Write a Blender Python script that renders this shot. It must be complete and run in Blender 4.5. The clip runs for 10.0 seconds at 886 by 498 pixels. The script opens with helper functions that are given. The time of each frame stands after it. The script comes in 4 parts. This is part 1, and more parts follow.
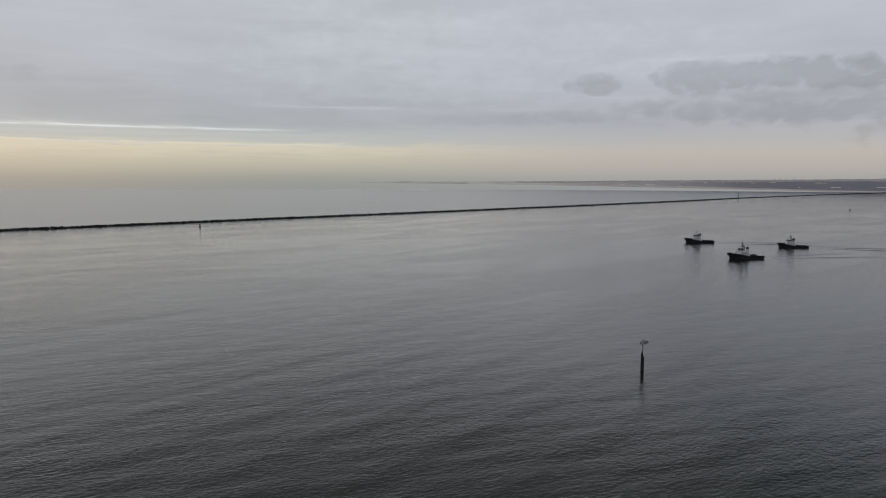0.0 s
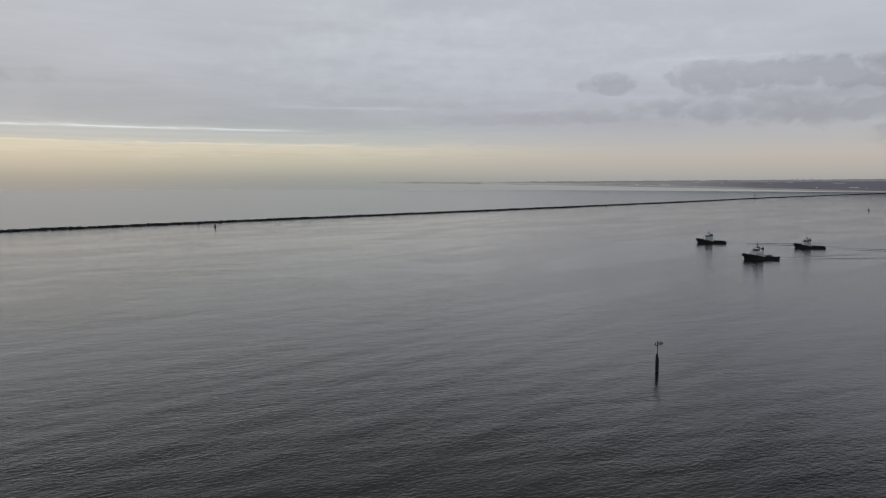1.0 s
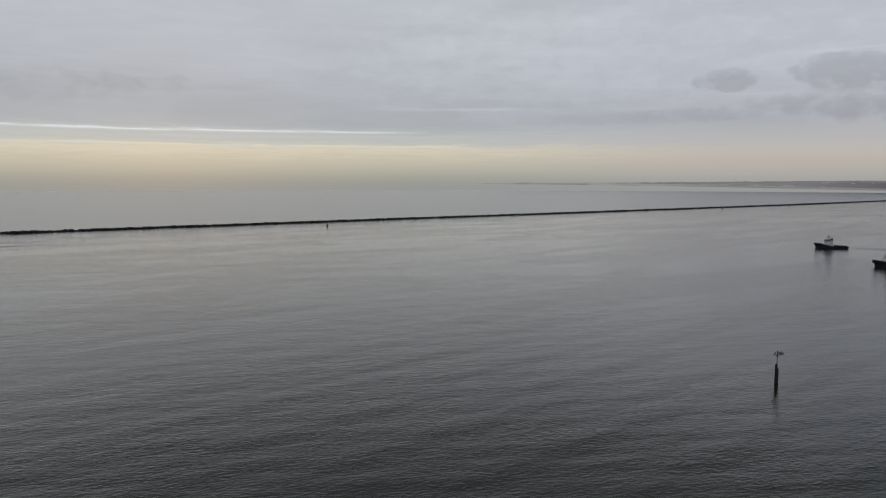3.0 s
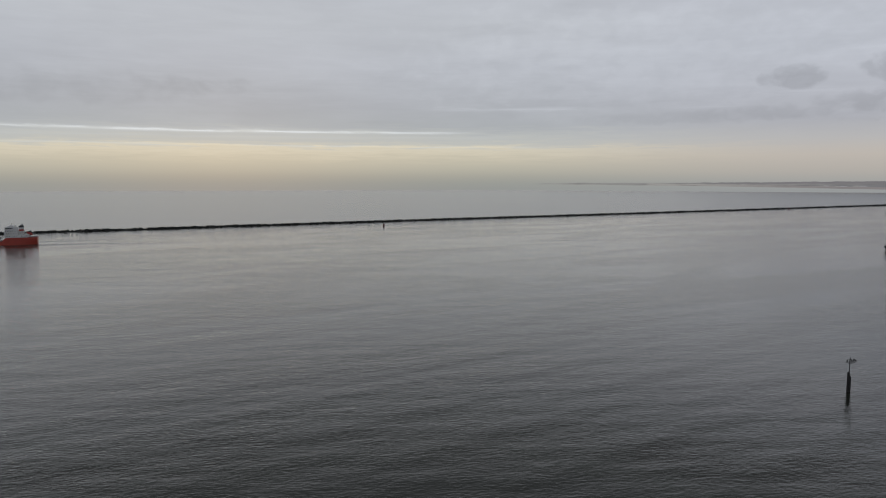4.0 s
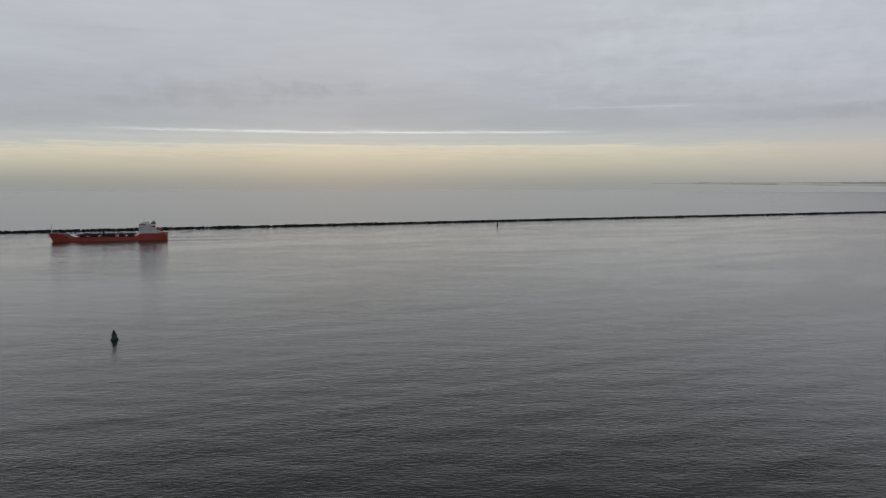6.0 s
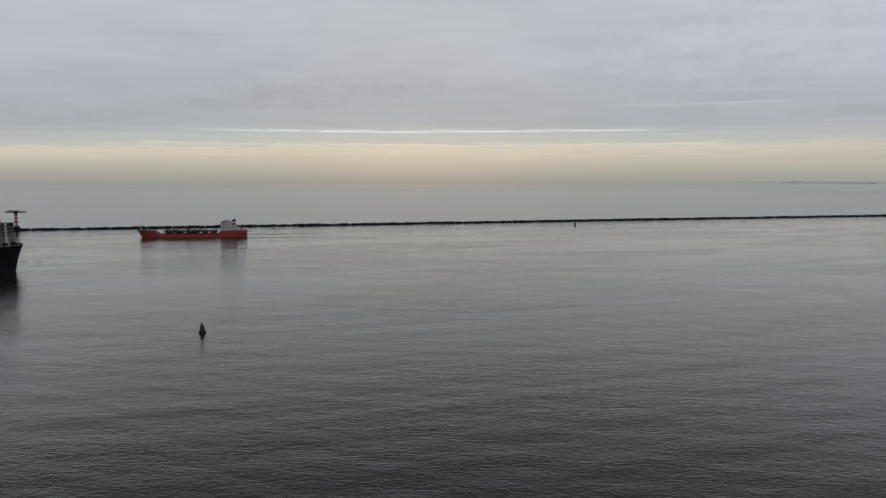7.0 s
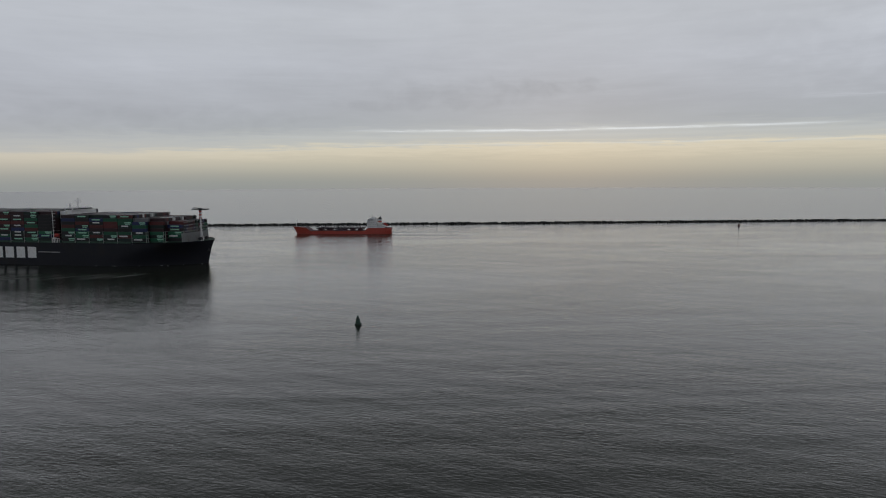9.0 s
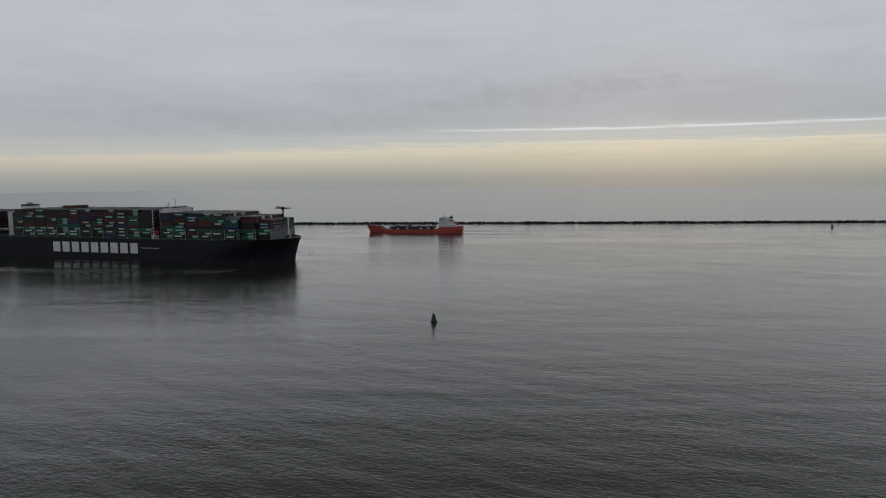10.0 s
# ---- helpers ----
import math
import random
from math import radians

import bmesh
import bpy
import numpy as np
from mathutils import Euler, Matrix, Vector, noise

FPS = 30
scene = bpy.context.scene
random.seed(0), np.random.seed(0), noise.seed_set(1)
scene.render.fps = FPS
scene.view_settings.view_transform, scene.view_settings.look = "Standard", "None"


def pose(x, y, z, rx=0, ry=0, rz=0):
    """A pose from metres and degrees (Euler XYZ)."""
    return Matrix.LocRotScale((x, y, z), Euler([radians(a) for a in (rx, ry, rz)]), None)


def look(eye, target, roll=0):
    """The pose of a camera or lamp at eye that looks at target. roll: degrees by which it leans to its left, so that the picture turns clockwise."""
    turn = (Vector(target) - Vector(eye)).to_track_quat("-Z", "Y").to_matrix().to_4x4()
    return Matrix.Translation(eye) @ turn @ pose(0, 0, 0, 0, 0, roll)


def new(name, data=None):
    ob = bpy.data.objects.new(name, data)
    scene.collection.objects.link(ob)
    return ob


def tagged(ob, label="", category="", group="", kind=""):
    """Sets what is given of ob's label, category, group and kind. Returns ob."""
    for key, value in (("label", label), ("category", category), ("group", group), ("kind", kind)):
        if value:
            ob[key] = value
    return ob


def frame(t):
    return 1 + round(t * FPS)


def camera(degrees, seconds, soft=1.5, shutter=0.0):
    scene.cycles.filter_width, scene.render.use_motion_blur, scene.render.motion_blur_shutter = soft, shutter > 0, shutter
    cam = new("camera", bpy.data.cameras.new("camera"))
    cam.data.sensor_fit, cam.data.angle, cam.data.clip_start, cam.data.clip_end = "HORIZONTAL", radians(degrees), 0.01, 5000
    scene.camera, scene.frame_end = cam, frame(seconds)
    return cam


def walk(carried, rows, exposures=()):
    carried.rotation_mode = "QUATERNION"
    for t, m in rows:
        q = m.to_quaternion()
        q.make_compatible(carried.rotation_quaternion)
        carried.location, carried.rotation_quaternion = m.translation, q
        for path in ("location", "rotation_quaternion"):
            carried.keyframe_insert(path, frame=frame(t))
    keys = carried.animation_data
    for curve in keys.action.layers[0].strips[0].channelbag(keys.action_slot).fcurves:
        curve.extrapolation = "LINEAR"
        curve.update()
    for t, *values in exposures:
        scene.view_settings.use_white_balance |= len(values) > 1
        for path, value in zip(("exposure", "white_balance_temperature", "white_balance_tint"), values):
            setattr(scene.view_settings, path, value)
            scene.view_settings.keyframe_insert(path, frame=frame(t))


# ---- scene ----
cam = camera(65.54, 10.0, soft=1.1)
# seconds, x, y, z, yaw, pitch, roll
PATH = [
    (0.00, 0.00, 0.00, 68.00, 0.00, -5.75, 0.18),
    (0.50, 0.02, 0.24, 68.01, 0.18, -5.76, 0.16),
    (1.00, 0.07, 0.17, 68.01, 1.14, -5.73, 0.13),
    (1.50, 0.09, -0.10, 68.02, 3.15, -5.71, 0.11),
    (2.00, 0.03, -0.50, 68.03, 5.39, -5.69, 0.10),
    (2.50, -0.15, -0.95, 68.04, 7.65, -5.68, 0.09),
    (3.25, -0.66, -1.58, 68.05, 11.05, -5.67, 0.08),
    (4.00, -1.46, -2.01, 68.06, 14.43, -5.66, 0.06),
    (4.50, -2.12, -2.15, 68.07, 16.66, -5.67, 0.04),
    (5.00, -2.84, -2.16, 68.08, 18.82, -5.68, 0.02),
    (5.50, -3.58, -2.03, 68.08, 21.11, -5.68, 0.01),
    (6.25, -4.64, -1.64, 68.10, 25.32, -5.72, 0.02),
    (7.00, -5.49, -1.12, 68.11, 30.04, -5.78, 0.01),
    (7.50, -5.86, -0.79, 68.12, 33.16, -5.80, -0.05),
    (8.00, -6.02, -0.56, 68.12, 36.25, -5.82, -0.12),
    (8.50, -5.92, -0.53, 68.13, 39.41, -5.84, -0.20),
    (9.00, -5.54, -0.79, 68.14, 42.45, -5.85, -0.28),
    (9.50, -4.85, -1.47, 68.15, 45.65, -5.86, -0.35),
    (10.00, -3.84, -2.71, 68.16, 48.73, -5.87, -0.43),
]
walk(cam, [(t, pose(x, y, z, 90 + pitch, -roll, yaw)) for t, x, y, z, yaw, pitch, roll in PATH])

# ---- world, sun ----
EYE = 68.0


class Nodes:
    """Short spelling for chains of maths nodes."""

    def __init__(self, tree):
        self.tree = tree

    def add(self, kind, **values):
        node = self.tree.nodes.new(kind)
        for key, value in values.items():
            node.inputs[key].default_value = value
        return node

    def link(self, a, b):
        self.tree.links.new(a, b)

    def m(self, op, *args, clamp=False):
        node = self.tree.nodes.new("ShaderNodeMath")
        node.operation, node.use_clamp = op, clamp
        for i, a in enumerate(args):
            if isinstance(a, (int, float)):
                node.inputs[i].default_value = a
            else:
                self.link(a, node.inputs[i])
        return node.outputs[0]

    def total(self, *args):
        out = args[0]
        for a in args[1:]:
            out = self.m("ADD", out, a)
        return out

    def step(self, x, lo, hi):
        node = self.tree.nodes.new("ShaderNodeMapRange")
        node.interpolation_type = "SMOOTHSTEP"
        node.inputs["From Min"].default_value, node.inputs["From Max"].default_value = lo, hi
        self.link(x, node.inputs["Value"])
        return node.outputs["Result"]

    def noise(self, vector, scale, detail=4.0, rough=0.5, distortion=0.0):
        node = self.add("ShaderNodeTexNoise", Scale=scale, Detail=detail, Roughness=rough, Distortion=distortion)
        self.link(vector, node.inputs["Vector"])
        return node.outputs["Fac"]

    def ramp(self, fac, stops):
        node = self.tree.nodes.new("ShaderNodeValToRGB")
        els = node.color_ramp.elements
        els[0].position, els[0].color = stops[0][0], (*stops[0][1], 1)
        els[1].position, els[1].color = stops[-1][0], (*stops[-1][1], 1)
        for at, colour in stops[1:-1]:
            els.new(at).color = (*colour, 1)
        self.link(fac, node.inputs["Fac"])
        return node.outputs["Color"]

    def mix(self, fac, a, b, blend="MIX"):
        node = self.tree.nodes.new("ShaderNodeMix")
        node.data_type, node.blend_type, node.clamp_factor = "RGBA", blend, True
        for socket, value in ((node.inputs[0], fac), (node.inputs[6], a), (node.inputs[7], b)):
            if isinstance(value, (int, float)):
                socket.default_value = value
            elif isinstance(value, tuple):
                socket.default_value = (*value, 1)
            else:
                self.link(value, socket)
        return node.outputs[2]

    def scaled(self, vector, x, y, z):
        node = self.tree.nodes.new("ShaderNodeVectorMath")
        node.operation = "MULTIPLY"
        node.inputs[1].default_value = (x, y, z)
        self.link(vector, node.inputs[0])
        return node.outputs[0]

    def turned(self, vector, degrees):
        node = self.tree.nodes.new("ShaderNodeVectorRotate")
        node.rotation_type = "Z_AXIS"
        node.inputs["Angle"].default_value = radians(degrees)
        self.link(vector, node.inputs["Vector"])
        return node.outputs[0]


def lin(r, g, b):
    """Linear colour from 0 to 255 steps."""
    return tuple((v / 255 / 12.92) if v < 10 else ((v / 255 + 0.055) / 1.055) ** 2.4 for v in (r, g, b))


SUN_AZ, SUN_EL = -32.0, 4.5


def make_world():
    world = bpy.data.worlds.new("overcast_evening")
    world.use_nodes = True
    scene.world = world
    tree = world.node_tree
    tree.nodes.clear()
    n = Nodes(tree)
    out = tree.nodes.new("ShaderNodeOutputWorld")
    way = tree.nodes.new("ShaderNodeTexCoord").outputs["Generated"]
    split = tree.nodes.new("ShaderNodeSeparateXYZ")
    n.link(way, split.inputs[0])
    x, y, z = split.outputs
    az = n.m("DEGREES", n.m("ARCTAN2", x, y))
    el = n.m("DEGREES", n.m("ARCSINE", z))
    # the cloud layer's grey and the clear warm strip under it, by height over the horizon
    lo, hi = -4.0, 76.0

    def at(e):
        return (e - lo) / (hi - lo)

    # the cloud base's lower edge sinks towards the west and is slightly ragged
    flat = tree.nodes.new("ShaderNodeCombineXYZ")
    n.link(n.m("MULTIPLY", az, 0.07), flat.inputs[0])
    n.link(n.m("MULTIPLY", el, 0.38), flat.inputs[1])
    fine = n.noise(n.scaled(flat.outputs[0], 1.0, 2.0, 1.0), 2.6, 5.0, 0.6, 0.6)
    wisp = n.noise(n.scaled(flat.outputs[0], 2.2, 7.0, 1.0), 1.7, 5.0, 0.6, 0.8)
    sink = n.m("MULTIPLY", n.m("SUBTRACT", 1.0, n.step(az, -92.0, -40.0)), 1.25)
    ragged = n.m("ADD", n.m("MULTIPLY", n.m("SUBTRACT", wisp, 0.5), 1.5), n.m("MULTIPLY", n.m("SUBTRACT", fine, 0.5), 1.1))
    low = n.total(el, n.m("MULTIPLY", sink, n.step(el, 0.2, 2.2)), n.m("MULTIPLY", ragged, n.step(el, 0.8, 2.4)))
    # both ramps darken above 17 degrees, out of view, to dim near-water reflections
    warm = n.ramp(n.m("DIVIDE", n.m("SUBTRACT", low, lo), hi - lo), [
        (at(-4), lin(140, 146, 146)), (at(-0.75), lin(148, 152, 151)), (at(-0.2), lin(151, 155, 151)), (at(0.3), lin(162, 163, 155)), (at(0.8), lin(176, 175, 163)),
        (at(1.7), lin(196, 191, 174)), (at(2.5), lin(212, 205, 186)), (at(2.72), lin(208, 204, 188)), (at(2.92), lin(190, 192, 188)), (at(3.6), lin(184, 188, 188)), (at(4.4), lin(172, 177, 182)),
        (at(6.0), lin(173, 177, 184)), (at(9.0), lin(183, 187, 195)), (at(12.5), lin(189, 193, 200)), (at(17), lin(188, 192, 200)), (at(21), lin(156, 161, 170)), (at(26), lin(104, 109, 118)), (at(76), lin(100, 105, 114))])
    dull = n.ramp(n.m("DIVIDE", n.m("SUBTRACT", el, lo), hi - lo), [
        (at(-4), lin(142, 146, 150)), (at(-0.6), lin(152, 155, 156)), (at(-0.1), lin(162, 163, 161)), (at(0.8), lin(179, 174, 168)),
        (at(2.0), lin(190, 183, 176)), (at(3.2), lin(184, 183, 184)), (at(4.6), lin(177, 179, 187)),
        (at(7.0), lin(183, 186, 195)), (at(9.5), lin(187, 191, 200)), (at(12.5), lin(189, 193, 202)), (at(17), lin(188, 191, 203)), (at(21), lin(156, 161, 171)), (at(26), lin(104, 109, 119)), (at(76), lin(100, 105, 114))])
    side = n.m("SUBTRACT", 1.0, n.m("MULTIPLY", n.step(az, -14.0, 16.0), 0.95), clamp=True)
    side = n.m("MULTIPLY", side, n.m("ADD", 0.45, n.m("MULTIPLY", n.step(az, -95.0, -48.0), 0.55)))
    colour = n.mix(side, dull, warm)
    # cloud texture drawn out along the horizon
    billow = n.noise(flat.outputs[0], 1.0, 6.0, 0.55, 0.4)
    above = n.step(el, 2.6, 5.0)
    shade = n.m("MULTIPLY", above, n.total(n.m("MULTIPLY", n.m("SUBTRACT", billow, 0.5), 0.28), n.m("MULTIPLY", n.m("SUBTRACT", fine, 0.5), 0.06)))
    lumps = tree.nodes.new("ShaderNodeCombineXYZ")
    n.link(n.m("MULTIPLY", az, 0.30), lumps.inputs[0])
    n.link(n.m("MULTIPLY", el, 0.62), lumps.inputs[1])
    tuft = n.noise(lumps.outputs[0], 1.3, 7.0, 0.6, 0.5)
    puff = n.noise(n.scaled(lumps.outputs[0], 1.9, 1.5, 1.0), 1.0, 3.5, 0.5, 0.3)
    edge = n.m("ADD", n.m("MULTIPLY", n.m("SUBTRACT", billow, 0.5), 1.2), n.m("MULTIPLY", n.m("SUBTRACT", puff, 0.5), 2.6))
    shade = n.m("ADD", shade, n.m("MULTIPLY", above, n.m("MULTIPLY", n.m("SUBTRACT", tuft, 0.5), 0.05)))
    grey_mass = None
    for caz, cel, waz, wel, dark, soft in CLOUDS:
        a = n.m("POWER", n.m("DIVIDE", n.m("SUBTRACT", az, caz), waz), 2.0)
        b = n.m("POWER", n.m("DIVIDE", n.m("SUBTRACT", el, cel), wel), 2.0)
        body = n.step(n.total(n.m("SUBTRACT", 1.0, n.m("ADD", a, b)), edge), 0.0, soft)
        if dark > 0:
            grey_mass = n.m("MULTIPLY", body, dark) if grey_mass is None else n.m("MAXIMUM", grey_mass, n.m("MULTIPLY", body, dark))
        else:
            shade = n.m("SUBTRACT", shade, n.m("MULTIPLY", body, dark))
    shade = n.m("SUBTRACT", shade, n.m("MULTIPLY", grey_mass, n.m("ADD", 0.75, n.m("MULTIPLY", tuft, 0.5))))
    # bright slits where the cloud layer breaks
    wave = n.m("MULTIPLY", n.m("SUBTRACT", fine, 0.5), 0.4)
    thin = n.m("ADD", 0.45, n.m("MULTIPLY", n.step(wisp, 0.35, 0.62), 0.75))
    for mid, slope, width, first, last, gain in STREAKS:
        level = n.total(el, wave, n.m("MULTIPLY", n.m("ADD", az, 33.0), -slope))
        d = n.m("POWER", n.m("DIVIDE", n.m("SUBTRACT", level, mid), width), 2.0)
        line = n.m("POWER", 2.718, n.m("MULTIPLY", d, -1.0))
        span = n.m("MULTIPLY", n.step(az, first - 3, first + 4), n.m("SUBTRACT", 1.0, n.step(az, last - 5, last + 2)))
        shade = n.m("ADD", shade, n.m("MULTIPLY", n.m("MULTIPLY", n.m("MULTIPLY", line, span), thin), gain))
    bright = n.m("ADD", 1.0, shade)
    grey = tree.nodes.new("ShaderNodeCombineColor")
    for i in range(3):
        n.link(bright, grey.inputs[i])
    colour = n.mix(1.0, colour, grey.outputs[0], "MULTIPLY")
    clouds = n.add("ShaderNodeBackground", Strength=1.0)
    n.link(colour, clouds.inputs["Color"])
    # the clear evening sky behind the cloud layer
    sky = tree.nodes.new("ShaderNodeTexSky")
    sky.sky_type, sky.sun_disc = "NISHITA", False
    sky.sun_elevation, sky.sun_rotation = radians(SUN_EL), radians(SUN_AZ)
    clear = n.add("ShaderNodeBackground", Strength=0.04)
    n.link(sky.outputs[0], clear.inputs["Color"])
    blend = n.add("ShaderNodeMixShader", Fac=0.97)
    n.link(clear.outputs[0], blend.inputs[1])
    n.link(clouds.outputs[0], blend.inputs[2])
    n.link(blend.outputs[0], out.inputs["Surface"])


# azimuth, height, half width, half height (degrees), darkening, softness of the rim
CLOUDS = [(12.3, 7.5, 2.7, 1.0, 0.18, 0.8), (20.0, 7.8, 3.6, 1.45, 0.20, 0.8), (26.5, 7.7, 7.5, 1.6, 0.21, 0.8), (36.0, 7.4, 8.0, 2.2, 0.26, 0.8), (28.0, 6.3, 13.0, 1.6, 0.15, 1.2), (27.0, 5.4, 18.0, 1.5, 0.18, 1.2), (43.0, 5.5, 15.0, 6.0, 0.22, 1.4),
          (1.0, 9.5, 22.0, 5.0, -0.07, 1.4), (-42.0, 6.8, 9.0, 1.5, 0.10, 1.6), (-34.5, 7.2, 6.0, 0.9, 0.12, 1.4), (-66.0, 4.6, 16.0, 1.5, 0.07, 1.6), (4.0, 4.9, 9.0, 0.6, 0.07, 1.0),
          (10.0, 5.0, 8.0, 0.7, 0.10, 1.0), (-47.5, 5.9, 6.0, 0.6, 0.07, 1.4)]
# height, slope, half width (degrees), first and last azimuth, gain
STREAKS = [(3.90, 0.0, 0.09, -49.0, -12.0, 0.42), (3.90, 0.004, 0.22, -44.0, -18.0, 0.10), (2.78, -0.002, 0.07, -52.0, -6.0, 0.13), (5.95, -0.008, 0.16, -13.0, -1.5, 0.13),
           (6.0, -0.004, 0.25, -16.0, -10.0, 0.07), (5.7, 0.0, 0.14, 4.0, 9.0, 0.10), (6.5, 0.0, 0.22, 9.0, 17.0, 0.08), (9.2, 0.0, 0.18, 16.0, 28.0, 0.07), (3.45, 0.004, 0.12, -58.0, -8.0, 0.05)]
make_world()

sun = new("sun", bpy.data.lights.new("sun", "SUN"))
sun.data.energy, sun.data.angle, sun.data.color = 0.2, radians(100), (1.0, 0.95, 0.88)
az, elev = radians(SUN_AZ), radians(40)
sun.matrix_world = look((1000 * math.sin(az) * math.cos(elev), 1000 * math.cos(az) * math.cos(elev), 1000 * math.sin(elev)), (0, 0, 0))
scene.view_settings.exposure = 0.0


# ---- materials ----
def surface(name, colour, rough=0.6, metal=0.0, grain=1.0, vary=0.25, bump=0.0, dirt=None, dirt_scale=0.2, per_object=0.0, island=0.0):
    """A painted or raw surface: base colour with coarse and fine variation, an optional stain colour and relief."""
    mat = bpy.data.materials.new(name)
    mat.use_nodes = True
    n = Nodes(mat.node_tree)
    bsdf = mat.node_tree.nodes["Principled BSDF"]
    where = mat.node_tree.nodes.new("ShaderNodeTexCoord").outputs["Object"]
    fine = n.noise(where, grain, 4.0, 0.6)
    coarse = n.noise(where, dirt_scale, 3.0, 0.55)
    tone = n.ramp(n.m("ADD", n.m("MULTIPLY", fine, 0.5), n.m("MULTIPLY", coarse, 0.5)),
                  [(0.3, tuple(c * (1 - vary) for c in colour)), (0.7, tuple(min(1, c * (1 + vary)) for c in colour))])
    if dirt:
        tone = n.mix(n.m("MULTIPLY", n.step(coarse, 0.5, 0.68), 0.7), tone, dirt)
    chance = None
    if per_object:
        chance = mat.node_tree.nodes.new("ShaderNodeObjectInfo").outputs["Random"]
    if island:
        chance = mat.node_tree.nodes.new("ShaderNodeNewGeometry").outputs["Random Per Island"]
    if chance:
        amount = per_object or island
        value = mat.node_tree.nodes.new("ShaderNodeHueSaturation")
        n.link(n.m("ADD", 1 - amount, n.m("MULTIPLY", chance, 2 * amount)), value.inputs["Value"])
        n.link(tone, value.inputs["Color"])
        tone = value.outputs[0]
    n.link(tone, bsdf.inputs["Base Color"])
    bsdf.inputs["Roughness"].default_value, bsdf.inputs["Metallic"].default_value = rough, metal
    if bump:
        b = n.add("ShaderNodeBump", Strength=bump, Distance=0.1)
        n.link(fine, b.inputs["Height"])
        n.link(b.outputs[0], bsdf.inputs["Normal"])
    return mat


def sea_material():
    mat = bpy.data.materials.new("sea_water")
    mat.use_nodes = True
    n = Nodes(mat.node_tree)
    bsdf = mat.node_tree.nodes["Principled BSDF"]
    where = mat.node_tree.nodes.new("ShaderNodeTexCoord").outputs["Object"]
    streaky = n.scaled(n.turned(where, -47), 0.3, 1.0, 1.0)
    slick = n.noise(streaky, 0.012, 4.0, 0.55, 1.2)
    patch = n.noise(where, 0.004, 3.0, 0.5, 0.8)
    silt = n.ramp(n.m("ADD", n.m("MULTIPLY", patch, 0.7), n.m("MULTIPLY", slick, 0.3)), [(0.35, (0.021, 0.025, 0.016)), (0.65, (0.029, 0.032, 0.022))])
    bsdf.inputs["IOR"].default_value = 1.33
    # beyond the breakwater the open sea lies in one even sheen; the channel has slicks and ripples
    split = mat.node_tree.nodes.new("ShaderNodeSeparateXYZ")
    n.link(where, split.inputs[0])
    open_sea = n.step(n.m("SUBTRACT", split.outputs[1], split.outputs[0]), 1440.0, 1540.0)
    sheltered = n.m("SUBTRACT", 1.0, open_sea)
    n.link(n.mix(open_sea, silt, (0.032, 0.075, 0.092)), bsdf.inputs["Base Color"])
    rough = n.total(n.m("MULTIPLY", n.m("MULTIPLY", n.step(slick, 0.38, 0.62), 0.05), sheltered), 0.08, n.m("MULTIPLY", open_sea, 0.12))
    n.link(rough, bsdf.inputs["Roughness"])
    small = n.noise(n.scaled(n.turned(where, -24), 0.5, 1.0, 1.0), 1.1, 2.2, 0.5, 0.4)
    chop = n.noise(n.scaled(n.turned(where, -30), 0.5, 1.0, 1.0), 0.34, 2.0, 0.5, 0.3)
    swell = n.noise(n.scaled(n.turned(where, -20), 0.16, 1.0, 1.0), 0.085, 2.0, 0.5, 0.4)
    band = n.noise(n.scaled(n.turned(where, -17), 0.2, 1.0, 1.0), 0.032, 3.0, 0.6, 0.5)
    # long bands fade in towards the breakwater and are left out close to the camera
    far_water = n.step(n.m("SUBTRACT", split.outputs[1], split.outputs[0]), 350.0, 1000.0)
    height = n.total(n.m("MULTIPLY", small, 0.46), n.m("MULTIPLY", chop, 0.5), n.m("MULTIPLY", swell, 0.45), n.m("MULTIPLY", n.m("MULTIPLY", band, 3.2), far_water))
    calm = n.m("MULTIPLY", n.total(n.m("MULTIPLY", n.step(slick, 0.36, 0.6), 0.35), 0.62), n.m("ADD", 0.015, n.m("MULTIPLY", sheltered, 0.985)))
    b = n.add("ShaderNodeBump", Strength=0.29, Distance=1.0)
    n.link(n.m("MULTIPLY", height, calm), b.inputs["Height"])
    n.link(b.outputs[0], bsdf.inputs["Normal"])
    return mat


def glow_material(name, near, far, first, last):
    """Distance with haze painted into a glowing colour, which goes from far to near between two azimuths; no lamp lies
    behind it.
    """
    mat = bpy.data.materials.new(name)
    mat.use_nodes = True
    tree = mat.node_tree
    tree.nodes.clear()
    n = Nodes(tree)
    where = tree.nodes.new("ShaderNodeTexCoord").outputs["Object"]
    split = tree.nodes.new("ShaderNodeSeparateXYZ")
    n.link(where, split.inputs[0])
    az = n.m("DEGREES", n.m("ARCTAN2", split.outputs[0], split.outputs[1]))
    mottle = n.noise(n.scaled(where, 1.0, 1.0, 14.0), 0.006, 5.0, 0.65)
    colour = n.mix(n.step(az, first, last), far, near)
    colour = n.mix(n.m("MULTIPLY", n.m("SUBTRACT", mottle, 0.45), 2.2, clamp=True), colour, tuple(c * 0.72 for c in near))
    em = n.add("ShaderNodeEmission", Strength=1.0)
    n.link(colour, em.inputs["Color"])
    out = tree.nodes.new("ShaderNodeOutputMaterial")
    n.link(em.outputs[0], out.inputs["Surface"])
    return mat


